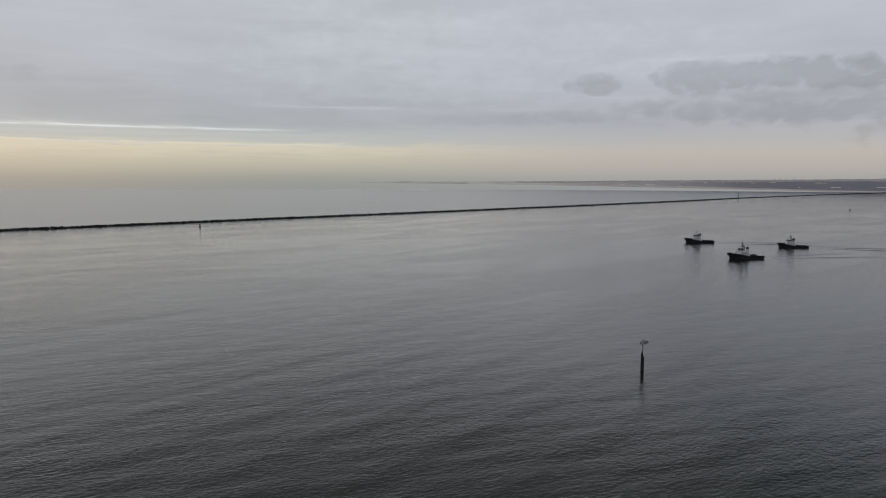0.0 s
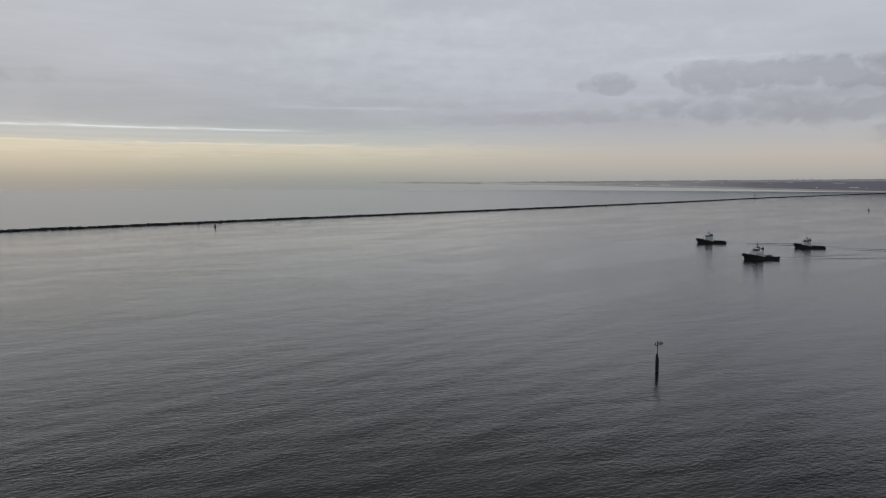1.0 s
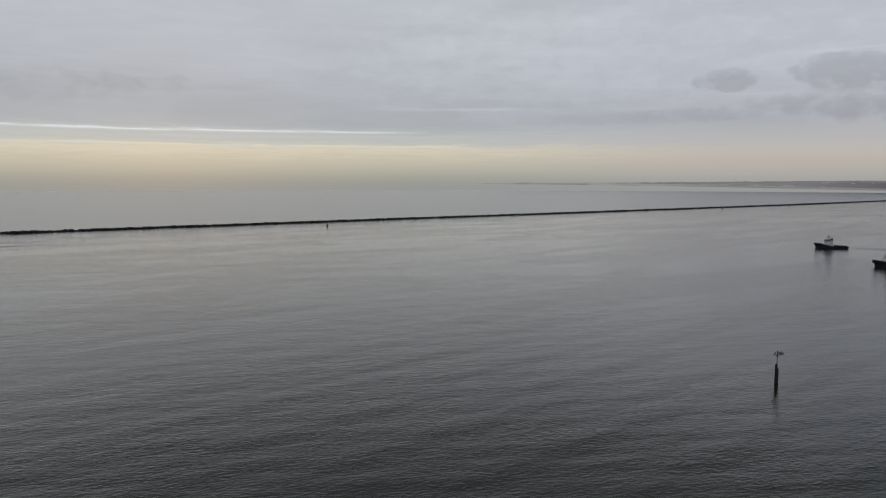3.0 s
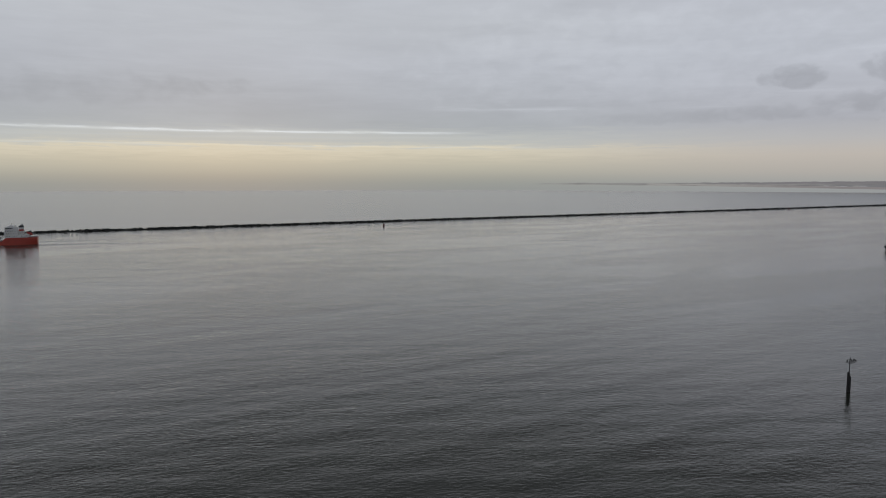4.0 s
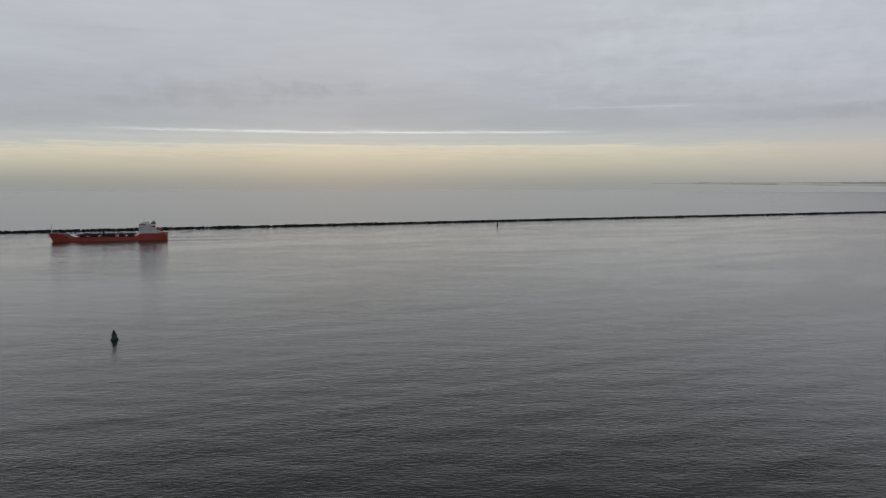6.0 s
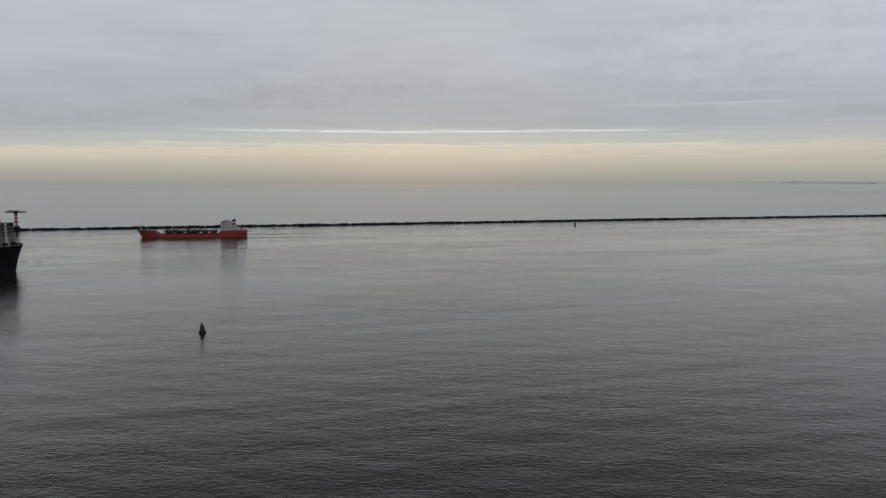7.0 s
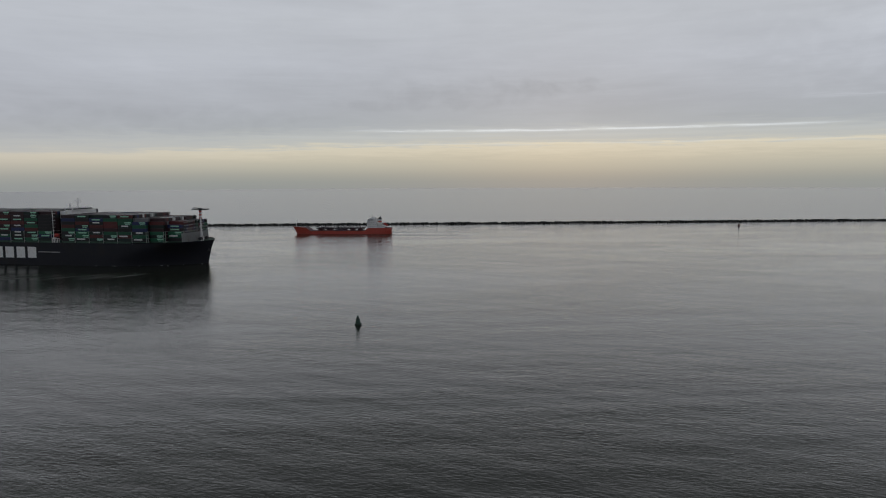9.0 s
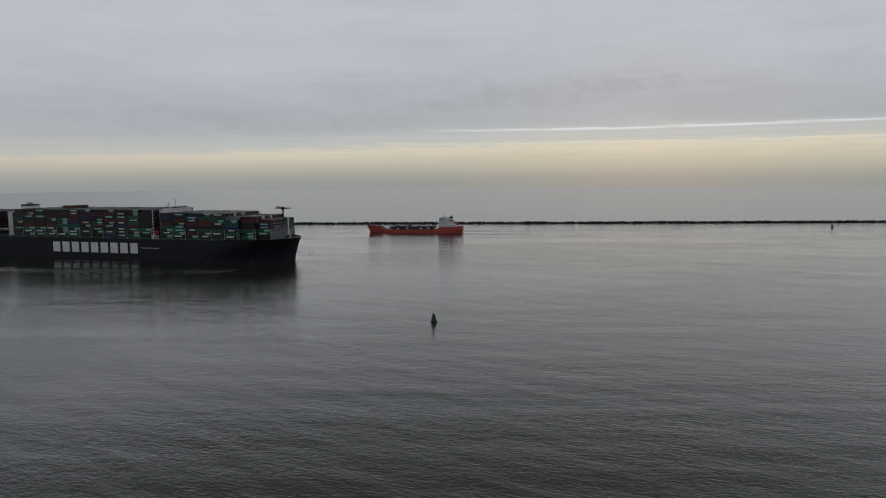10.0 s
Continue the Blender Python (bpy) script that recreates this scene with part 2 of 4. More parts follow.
SEA = sea_material()
HULL_NAVY = surface("navy_hull_paint", (0.006, 0.007, 0.013), 0.7, grain=0.5, vary=0.3, dirt=(0.012, 0.010, 0.010), dirt_scale=0.06)
HULL_BLACK = surface("black_hull_paint", (0.006, 0.006, 0.009), 0.6, grain=0.8, vary=0.4, dirt=(0.016, 0.012, 0.012), dirt_scale=0.2)
HULL_RED = surface("orange_red_hull_paint", (0.50, 0.075, 0.050), 0.5, grain=0.5, vary=0.2, dirt=(0.34, 0.06, 0.045), dirt_scale=0.09)
WHITE = surface("white_ship_paint", (0.82, 0.82, 0.80), 0.5, vary=0.08, dirt=(0.66, 0.63, 0.58), dirt_scale=0.3)
GREY = surface("grey_ship_paint", (0.35, 0.36, 0.36), 0.55, vary=0.15, dirt=(0.25, 0.22, 0.2), dirt_scale=0.25)
LASH = surface("lashing_bridge_paint", (0.42, 0.45, 0.42), 0.6, vary=0.2)
DECK_RED = surface("dark_red_deck_paint", (0.09, 0.03, 0.035), 0.7, vary=0.3, dirt=(0.06, 0.04, 0.05), dirt_scale=0.3)
DECK_GREEN = surface("green_deck_paint", (0.04, 0.09, 0.06), 0.7, vary=0.3)
PIPE = surface("dull_pipework", (0.09, 0.06, 0.08), 0.6, vary=0.4)
DARK = surface("dark_steel", (0.02, 0.02, 0.022), 0.5, vary=0.3)
TIMBER = surface("wet_dark_pile", (0.012, 0.011, 0.011), 0.55, grain=4.0, vary=0.5, bump=0.6)
RUBBER = surface("black_rubber_fender", (0.012, 0.012, 0.012), 0.8, vary=0.3)
GLASS = surface("dark_window_glass", (0.015, 0.018, 0.022), 0.08, vary=0.1)
BAND_RED = surface("red_band_paint", (0.45, 0.05, 0.04), 0.5, vary=0.15)
BUOY_GREEN = surface("green_buoy_paint", (0.010, 0.062, 0.036), 0.45, grain=2.0, vary=0.3, dirt=(0.02, 0.05, 0.03), dirt_scale=0.7)
BUOY_RED = surface("red_buoy_paint", (0.09, 0.014, 0.014), 0.5, vary=0.3)
CONCRETE = surface("weedy_concrete", (0.018, 0.018, 0.017), 0.9, grain=0.8, vary=0.5, bump=0.5, dirt=(0.018, 0.02, 0.014), dirt_scale=0.12)
BLOCK = surface("wet_concrete_block", (0.020, 0.020, 0.019), 0.9, grain=0.7, vary=0.4, bump=0.5, dirt=(0.012, 0.014, 0.010), dirt_scale=0.15, island=0.45)
FOAM = surface("foam", (0.55, 0.57, 0.56), 0.9, grain=0.6, vary=0.2)
FEATHER = surface("black_feathers", (0.010, 0.010, 0.012), 0.7, vary=0.3)
# the last, pale colour paints sky sheen on a few forward container roofs
BOX_COLOURS = [surface("container_" + nm, c, 0.55, grain=0.8, vary=0.18, dirt=tuple(v * 0.6 for v in c), dirt_scale=0.35, per_object=0.25) for nm, c in (
    ("dark_red", (0.085, 0.012, 0.012)), ("green", (0.006, 0.095, 0.045)), ("dark_green", (0.004, 0.018, 0.014)), ("blue", (0.013, 0.022, 0.085)),
    ("maroon", (0.028, 0.007, 0.010)), ("grey", (0.15, 0.155, 0.16)), ("near_black", (0.007, 0.007, 0.009)), ("pale", (0.55, 0.56, 0.54)))]
MARK_PALE = surface("container_marking_pale", (0.70, 0.72, 0.70), 0.6, vary=0.1)
MARK_GREEN = surface("container_marking_green", (0.34, 0.66, 0.49), 0.6, vary=0.1)


# ---- mesh helpers ----
def mesh_of(bm, name, mats):
    me = bpy.data.meshes.new(name)
    bmesh.ops.recalc_face_normals(bm, faces=bm.faces)
    bm.to_mesh(me)
    bm.free()
    me.shade_smooth()
    me.set_sharp_from_angle(angle=radians(38))
    for m in mats if isinstance(mats, (list, tuple)) else [mats]:
        me.materials.append(m)
    return me


def part(name, bm, material, parent, label=""):
    ob = new(name, mesh_of(bm, name, material))
    ob.parent = parent
    return tagged(ob, label)


def thing(name, label, category, at=None, group=""):
    ob = new(name)
    ob.empty_display_size = 1.0
    if at is not None:
        ob.matrix_world = at
    return tagged(ob, label, category, group)


def box(bm, x0, x1, y0, y1, z0, z1, bevel=0.0, slot=0):
    r = bmesh.ops.create_cube(bm, size=1.0, matrix=Matrix.Translation(((x0 + x1) / 2, (y0 + y1) / 2, (z0 + z1) / 2)) @ Matrix.Diagonal((x1 - x0, y1 - y0, z1 - z0, 1)))
    faces = {f for v in r["verts"] for f in v.link_faces}
    for f in faces:
        f.material_index = slot
    if bevel:
        edges = {e for v in r["verts"] for e in v.link_edges}
        bmesh.ops.bevel(bm, geom=list(edges), offset=bevel, segments=1, affect="EDGES", clamp_overlap=True)
    return bm


def rod(bm, a, b, r0, r1=None, sides=10, slot=0):
    a, b = Vector(a), Vector(b)
    m = Matrix.Translation((a + b) / 2) @ (b - a).to_track_quat("Z", "Y").to_matrix().to_4x4()
    r = bmesh.ops.create_cone(bm, cap_ends=True, segments=sides, radius1=r0, radius2=r0 if r1 is None else r1, depth=(b - a).length, matrix=m)
    for f in {f for v in r["verts"] for f in v.link_faces}:
        f.material_index = slot
    return bm


def lathe(bm, profile, sides=24, centre=(0, 0), slot=0):
    """A turned body from (radius, height) rows."""
    rings = []
    for r, z in profile:
        rings.append([bm.verts.new((centre[0] + r * math.cos(2 * math.pi * i / sides), centre[1] + r * math.sin(2 * math.pi * i / sides), z)) for i in range(sides)])
    for lo, hi in zip(rings, rings[1:]):
        for i in range(sides):
            bm.faces.new((lo[i], lo[(i + 1) % sides], hi[(i + 1) % sides], hi[i])).material_index = slot
    bm.faces.new(rings[0]).material_index = slot
    bm.faces.new(rings[-1]).material_index = slot
    return bm


def hull(length, beam, sheer, rake, entry_deck, entry_water, stern_deck, stern_water, steps=48, depth=2.0, full=0.75):
    """A ship's hull: x forward from the stem at the water (x = 0) to -length, z up from the water. sheer(d): deck height d metres aft."""
    bm = bmesh.new()
    levels = [-depth, 0.0, 0.22, 0.45, 0.7, 0.88, 1.0]

    def half(d, k):
        k = max(0.0, k)
        entry = entry_water + (entry_deck - entry_water) * k ** 1.3
        f = math.sin(math.pi / 2 * min(1.0, max(0.0, d) / entry)) ** full
        tail = stern_water + (stern_deck - stern_water) * min(1.0, k * 1.6)
        left = length - d
        run = length * 0.14
        if left < run:
            f *= tail + (1 - tail) * math.sin(math.pi / 2 * max(0.0, left) / run)
        return beam / 2 * f

    rows = []
    for i in range(steps + 1):
        u = i / steps
        u = u * u * 0.65 + u * 0.35
        d = u * length
        top = sheer(d)
        ring = []
        for k in levels:
            z = k * top if k >= 0 else k
            over = rake * max(0.0, k) ** 1.2 * (1 - u) ** 6
            ring.append((-d + over, max(0.06, half(d + 0.02, k)), z))
        rows.append(ring)
    port = [[bm.verts.new(p) for p in ring] for ring in rows]
    star = [[bm.verts.new((p[0], -p[1], p[2])) for p in ring] for ring in rows]
    for i in range(steps):
        for j in range(len(levels) - 1):
            bm.faces.new((port[i][j], port[i + 1][j], port[i + 1][j + 1], port[i][j + 1]))
            bm.faces.new((star[i][j], star[i][j + 1], star[i + 1][j + 1], star[i + 1][j]))
        bm.faces.new((port[i][-1], port[i + 1][-1], star[i + 1][-1], star[i][-1])).material_index = 1
    for j in range(len(levels) - 1):
        bm.faces.new((port[0][j], port[0][j + 1], star[0][j + 1], star[0][j]))
        bm.faces.new((port[-1][j], star[-1][j], star[-1][j + 1], port[-1][j + 1]))
    return bm, half


# ---- sea and distance ----
def make_sea():
    radii = np.concatenate([[0.0, 30.0], np.geomspace(60.0, 4900.0, 230)])
    front = np.radians(np.linspace(-95.0, 60.0, 440))
    back = np.radians(np.linspace(60.0, 265.0, 42))[1:-1]
    turn = np.concatenate([front, back])
    R, A = np.meshgrid(radii, turn, indexing="ij")
    X, Y = R * np.sin(A), R * np.cos(A)
    Z = np.zeros_like(X)
    rng = np.random.RandomState(4)
    for wavelength, height in ((31, 0.03), (23, 0.03), (17, 0.03), (13, 0.03), (10, 0.03), (8, 0.025)):
        way = radians(rng.uniform(98, 145))
        k = 2 * math.pi / wavelength
        bend = 1.5 * np.sin(X * 0.011 + rng.uniform(0, 6)) + 1.5 * np.sin(Y * 0.013 + rng.uniform(0, 6))
        Z += height * np.sin(k * (X * math.cos(way) + Y * math.sin(way)) + bend + rng.uniform(0, 6))
    Z *= np.clip((900 - R) / 600, 0, 1)
    count = len(turn)
    verts = np.stack([X, Y, Z - 0.0], -1).reshape(-1, 3).tolist()
    faces = []
    for i in range(len(radii) - 1):
        for j in range(count):
            k = (j + 1) % count
            if i == 0:
                faces.append((i * count + j, (i + 1) * count + k, (i + 1) * count + j))
            else:
                faces.append((i * count + j, i * count + k, (i + 1) * count + k, (i + 1) * count + j))
    me = bpy.data.meshes.new("water")
    me.from_pydata(verts, [], faces)
    me.materials.append(SEA)
    me.polygons.foreach_set("use_smooth", [True] * len(me.polygons))
    me.update()
    if me.polygons[len(me.polygons) // 2].normal.z < 0:
        me.flip_normals()
    tagged(new("water", me), "grey-green rippled sea under an overcast evening sky", "sea", kind="structure")


make_sea()
SHORE = [(-7, -0.26), (-4, -0.30), (5.4, -0.38), (14.5, -0.52), (18.8, -0.59), (22.9, -0.66), (26.7, -0.74), (30.4, -0.80), (34, -0.80), (60, -0.8)]
RIDGE = [(-7, -0.24), (-4, -0.17), (5.4, -0.13), (14.5, -0.03), (22.8, 0.05), (28, 0.10), (33, 0.16), (60, 0.2)]


def by_way(rows, a):
    return float(np.interp(a, [p[0] for p in rows], [p[1] for p in rows]))


def shore_distance(a):
    """How far off the water's edge lies, by azimuth; held to 4860 metres, inside the camera's clip range."""
    return min(4860.0, EYE / math.tan(radians(-by_way(SHORE, a))))


def ribbon(name, label, mat, top, bottom, first, last, step=0.08, behind=1.0, rough=0.0, seed=1):
    """A strip of far coast standing on the shore line; top and bottom: heights over the horizon (degrees) by azimuth."""
    rng = random.Random(seed)
    bm = bmesh.new()
    prev, at, bump = None, first, 0.0
    while at <= last:
        bump = bump * 0.75 + rng.uniform(-1, 1) * rough
        t, b, d = by_way(top, at) + bump, by_way(bottom, at), shore_distance(at) * behind
        a = radians(at)
        pair = [bm.verts.new((d * math.sin(a), d * math.cos(a), EYE + d * math.tan(radians(e)))) for e in (b, max(t, b + 0.01))]
        if prev:
            bm.faces.new((prev[0], pair[0], pair[1], prev[1]))
        prev = pair
        at += step
    return tagged(new(name, mesh_of(bm, name, mat)), label, "distance", kind="structure")


# the haze and its fading are put into these emission colours, not the air
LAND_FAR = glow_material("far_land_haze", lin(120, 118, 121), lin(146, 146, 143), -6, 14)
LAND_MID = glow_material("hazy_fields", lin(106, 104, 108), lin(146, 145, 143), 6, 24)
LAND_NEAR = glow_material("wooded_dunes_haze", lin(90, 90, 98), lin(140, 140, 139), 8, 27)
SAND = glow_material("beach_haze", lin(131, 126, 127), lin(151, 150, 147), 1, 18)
TOWN = glow_material("town_haze", lin(163, 164, 168), lin(155, 156, 152), 8, 24)
TOWER_HAZE = glow_material("far_tower_haze", lin(146, 145, 146), lin(160, 160, 157), 8, 24)
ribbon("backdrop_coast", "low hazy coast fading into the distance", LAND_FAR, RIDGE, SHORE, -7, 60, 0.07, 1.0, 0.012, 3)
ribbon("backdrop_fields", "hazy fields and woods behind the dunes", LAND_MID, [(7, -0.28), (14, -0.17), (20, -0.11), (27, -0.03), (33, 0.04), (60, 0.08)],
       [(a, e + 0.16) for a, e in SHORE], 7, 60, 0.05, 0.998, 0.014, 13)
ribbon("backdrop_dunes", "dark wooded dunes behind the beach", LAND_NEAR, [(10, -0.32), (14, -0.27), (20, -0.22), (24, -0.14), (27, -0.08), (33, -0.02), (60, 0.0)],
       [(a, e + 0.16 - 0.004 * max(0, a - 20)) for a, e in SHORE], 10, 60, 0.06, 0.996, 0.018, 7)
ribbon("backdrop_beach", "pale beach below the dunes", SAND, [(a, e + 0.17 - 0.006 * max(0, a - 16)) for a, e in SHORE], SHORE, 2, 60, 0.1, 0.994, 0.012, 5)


def make_town():
    rng = random.Random(11)
    for i in range(16):
        a = 14 + 20 * (i + rng.uniform(0, 1)) / 16
        e = rng.choice([-0.08, -0.14, -0.14, -0.28, -0.36, -0.42]) - 0.004 * (a - 14) + rng.uniform(-0.03, 0.03)
        d = shore_distance(a) * 0.99
        w, h = rng.uniform(8, 30) * (3.0 if rng.random() < 0.3 else 1.0) * d / 4900, rng.uniform(1.2, 2.6) * d / 4900
        bm = bmesh.new()
        box(bm, -w / 2, w / 2, -6, 6, -h / 2, h / 2, 0.3)
        box(bm, -w * 0.32, -w * 0.1, -5, 5, h / 2, h * 0.9, 0.2)
        ob = part("far_roof", bm, TOWN, None)
        ob.matrix_world = pose(d * math.sin(radians(a)), d * math.cos(radians(a)), EYE + d * math.tan(radians(e)), 0, 0, -a)
        tagged(ob, "pale roof among the far dunes", "building", "far roofs", kind="structure")
    for a, e, w, h in ((25.6, 0.10, 14, 8), (26.0, 0.12, 10, 11), (26.35, 0.12, 8, 9), (26.9, 0.12, 20, 5), (18.4, 0.02, 18, 6), (31.5, 0.16, 9, 7)):
        bm = bmesh.new()
        d = shore_distance(a) * 1.002
        box(bm, -w / 2, w / 2, -6, 6, -h, h / 2, 0.6)
        box(bm, -w * 0.2, w * 0.15, -3, 3, h / 2, h / 2 + 1.6, 0.3)
        ob = part("far_tower_block", bm, TOWER_HAZE, None)
        ob.matrix_world = pose(d * math.sin(radians(a)), d * math.cos(radians(a)), EYE + d * math.tan(radians(e)), 0, 0, -a)
        tagged(ob, "tower block in the haze behind the dunes", "building", "far tower blocks", kind="structure")


make_town()

# ---- breakwater ----
DAM = [(-985, 479), (-573, 891), (19, 1482), (314, 1776), (762, 2236), (1145, 2658), (1785, 3287), (2640, 4075)]


def along_dam(step):
    for (x0, y0), (x1, y1) in zip(DAM, DAM[1:]):
        n = int(math.hypot(x1 - x0, y1 - y0) / step)
        for i in range(n):
            yield x0 + (x1 - x0) * i / n, y0 + (y1 - y0) * i / n, math.atan2(y1 - y0, x1 - x0)


GAP = (-594.5, 825.1)


def make_breakwater():
    rng = random.Random(21)
    dam = thing("breakwater", "long low breakwater of dark piled concrete blocks", "breakwater")
    dam["kind"] = "structure"
    bm = bmesh.new()
    prev = None
    for x, y, a in along_dam(6.0):
        px, py = -math.sin(a), math.cos(a)
        crest = 1.5 + rng.uniform(-0.3, 0.3)
        if math.hypot(x - GAP[0], y - GAP[1] - 50) < 7:
            crest = 0.5
        ring = [bm.verts.new((x + px * w + rng.uniform(-0.5, 0.5), y + py * w + rng.uniform(-0.5, 0.5), z)) for w, z in
                ((-8.0, -2.0), (-5.0, 0.3 + rng.uniform(-0.3, 0.3)), (-2.5, crest), (2.5, crest), (5.0, 0.3), (8.0, -2.0))]
        if prev:
            for j in range(5):
                bm.faces.new((prev[j], ring[j], ring[j + 1], prev[j + 1]))
        prev = ring
    part("core", bm, CONCRETE, dam, "weed-dark rubble core")
    # the blocks on the crest and slopes, tumbled
    shape = [(-1, -1, -1), (1, -1, -1), (1, 1, -1), (-1, 1, -1), (-1, -1, 1), (1, -1, 1), (1, 1, 1), (-1, 1, 1)]
    sides = [(0, 3, 2, 1), (4, 5, 6, 7), (0, 1, 5, 4), (1, 2, 6, 5), (2, 3, 7, 6), (3, 0, 4, 7)]
    shared = []
    for i in range(6):
        verts = [Vector(v) * rng.uniform(0.82, 1.0) for v in shape]
        me = bpy.data.meshes.new("block")
        bb = bmesh.new()
        vs = [bb.verts.new(v) for v in verts]
        for f in sides:
            bb.faces.new([vs[j] for j in f])
        bmesh.ops.bevel(bb, geom=list(bb.edges), offset=0.12, segments=1, affect="EDGES")
        bb.to_mesh(me)
        bb.free()
        me.materials.append(BLOCK)
        shared.append(me)
    verts, faces, single = [], [], 0
    for x, y, a in along_dam(2.5):
        near = -760 < x < -420
        if math.hypot(x - GAP[0], y - GAP[1] - 50) < 3 or rng.random() < 0.05:
            continue
        lump = 0.5 + 0.5 * noise.noise(Vector((x * 0.05, y * 0.05, 0)))
        for w, z in ((rng.uniform(-5.5, -3.2), 0.7), (rng.uniform(-2.2, 2.2), 1.0 + 0.8 * lump + rng.uniform(-0.5, 0.6))):
            if w < -3 and rng.random() < 0.45:
                continue
            size = rng.uniform(0.95, 1.5)
            m = pose(x - math.sin(a) * w, y + math.cos(a) * w, z, rng.uniform(-30, 30), rng.uniform(-30, 30), rng.uniform(0, 90))
            if near and w >= -3 and single < 290:
                ob = new("block", shared[rng.randrange(6)])
                ob.parent = dam
                ob.matrix_basis = m @ Matrix.Scale(size, 4)
                single += 1
            else:
                base = len(verts)
                verts += [m @ (Vector(v) * size * rng.uniform(0.85, 1.0)) for v in shape]
                faces += [tuple(base + j for j in f) for f in sides]
    me = bpy.data.meshes.new("blocks")
    me.from_pydata(verts, [], faces)
    me.materials.append(BLOCK)
    ob = new("blocks", me)
    ob.parent = dam
    tagged(ob, "tumbled dark concrete blocks", kind="stuff")


def make_radar_tower(x, y):
    t = thing("radar_tower", "red and white banded radar tower with a broad dark platform", "tower", pose(x, y, 3.3, 0, 0, 24))
    part("foundation", lathe(bmesh.new(), [(4.6, -4.5), (4.6, 1.6), (4.2, 2.0)], 20), CONCRETE, t)
    edges = [2.0 + i * 2.45 for i in range(8)]
    for i, (lo, hi) in enumerate(zip(edges, edges[1:])):
        r0, r1 = 2.2 - 0.06 * i, 2.2 - 0.06 * (i + 1)
        part("band", lathe(bmesh.new(), [(r0, lo), (r1, hi)], 20), WHITE if i % 2 else BAND_RED, t, "white painted band" if i % 2 else "red painted band")
    part("neck", lathe(bmesh.new(), [(1.8, 19.15), (2.2, 19.8), (4.2, 20.6)], 20), DARK, t)
    bm = bmesh.new()
    box(bm, -12.0, 12.0, -4.5, 4.5, 20.6, 22.0, 0.3)
    part("platform", bm, DARK, t, "broad dark platform")
    bm = bmesh.new()
    for px in np.linspace(-11.6, 11.6, 13):
        for py in (-4.3, 4.3):
            rod(bm, (px, py, 22.0), (px, py, 23.1), 0.06, sides=6)
    for py in (-4.3, 4.3):
        for h in (22.6, 23.1):
            rod(bm, (-11.6, py, h), (11.6, py, h), 0.05, sides=6)
    part("railing", bm, DARK, t)
    bm = bmesh.new()
    rod(bm, (-8.5, 0, 22.0), (-8.5, 0, 23.2), 0.5, 0.35)
    box(bm, -12.4, -5.0, -0.35, 0.35, 23.2, 23.9, 0.1)
    part("radar_antenna", bm, DARK, t, "dark bar-shaped radar antenna")
    bm = bmesh.new()
    box(bm, -2.2, 2.2, -2.0, 2.0, 22.0, 23.4, 0.15)
    part("equipment_house", bm, DARK, t)


def make_buoy(name, label, x, y, height, colour, topmark, group=""):
    b = thing(name, label, "buoy", pose(x, y, 0.0, 2.0, -1.5, 25) @ Matrix.Diagonal((1.15, 1.15, 1.0, 1.0)), group)
    h = height / 4.6
    part("float", lathe(bmesh.new(), [(0.9 * h, -0.8), (1.35 * h, -0.4), (1.4 * h, 0.55 * h), (1.2 * h, 0.75 * h)], 20), colour, b)
    part("fender_ring", lathe(bmesh.new(), [(1.42 * h, 0.2 * h), (1.5 * h, 0.3 * h), (1.5 * h, 0.42 * h), (1.42 * h, 0.52 * h)], 20), RUBBER, b, "black rubber ring")
    part("body", lathe(bmesh.new(), [(1.05 * h, 0.75 * h), (0.98 * h, 1.3 * h), (0.86 * h, 2.2 * h), (0.74 * h, 2.8 * h), (0.55 * h, 3.0 * h)], 16), colour, b, "tapered tower")
    bm = bmesh.new()
    for i in range(4):
        a = math.pi / 2 * i + 0.4
        rod(bm, (1.02 * h * math.cos(a), 1.02 * h * math.sin(a), 0.7 * h), (0.72 * h * math.cos(a), 0.72 * h * math.sin(a), 3.3 * h), 0.06 * h, sides=6)
    lathe(bm, [(0.76 * h, 3.2 * h), (0.76 * h, 3.3 * h)], 14)
    part("cage", bm, DARK, b)
    part("lantern", lathe(bmesh.new(), [(0.18 * h, 2.95 * h), (0.2 * h, 3.5 * h), (0.12 * h, 3.6 * h)], 10), GLASS, b)
    if topmark == "cone":
        part("topmark", lathe(bmesh.new(), [(0.5 * h, 3.55 * h), (0.56 * h, 3.62 * h), (0.06 * h, 4.6 * h)], 14), colour, b)
    else:
        part("topmark", lathe(bmesh.new(), [(0.36 * h, 3.6 * h), (0.4 * h, 3.66 * h), (0.4 * h, 4.4 * h), (0.36 * h, 4.5 * h)], 14), colour, b)
    return b


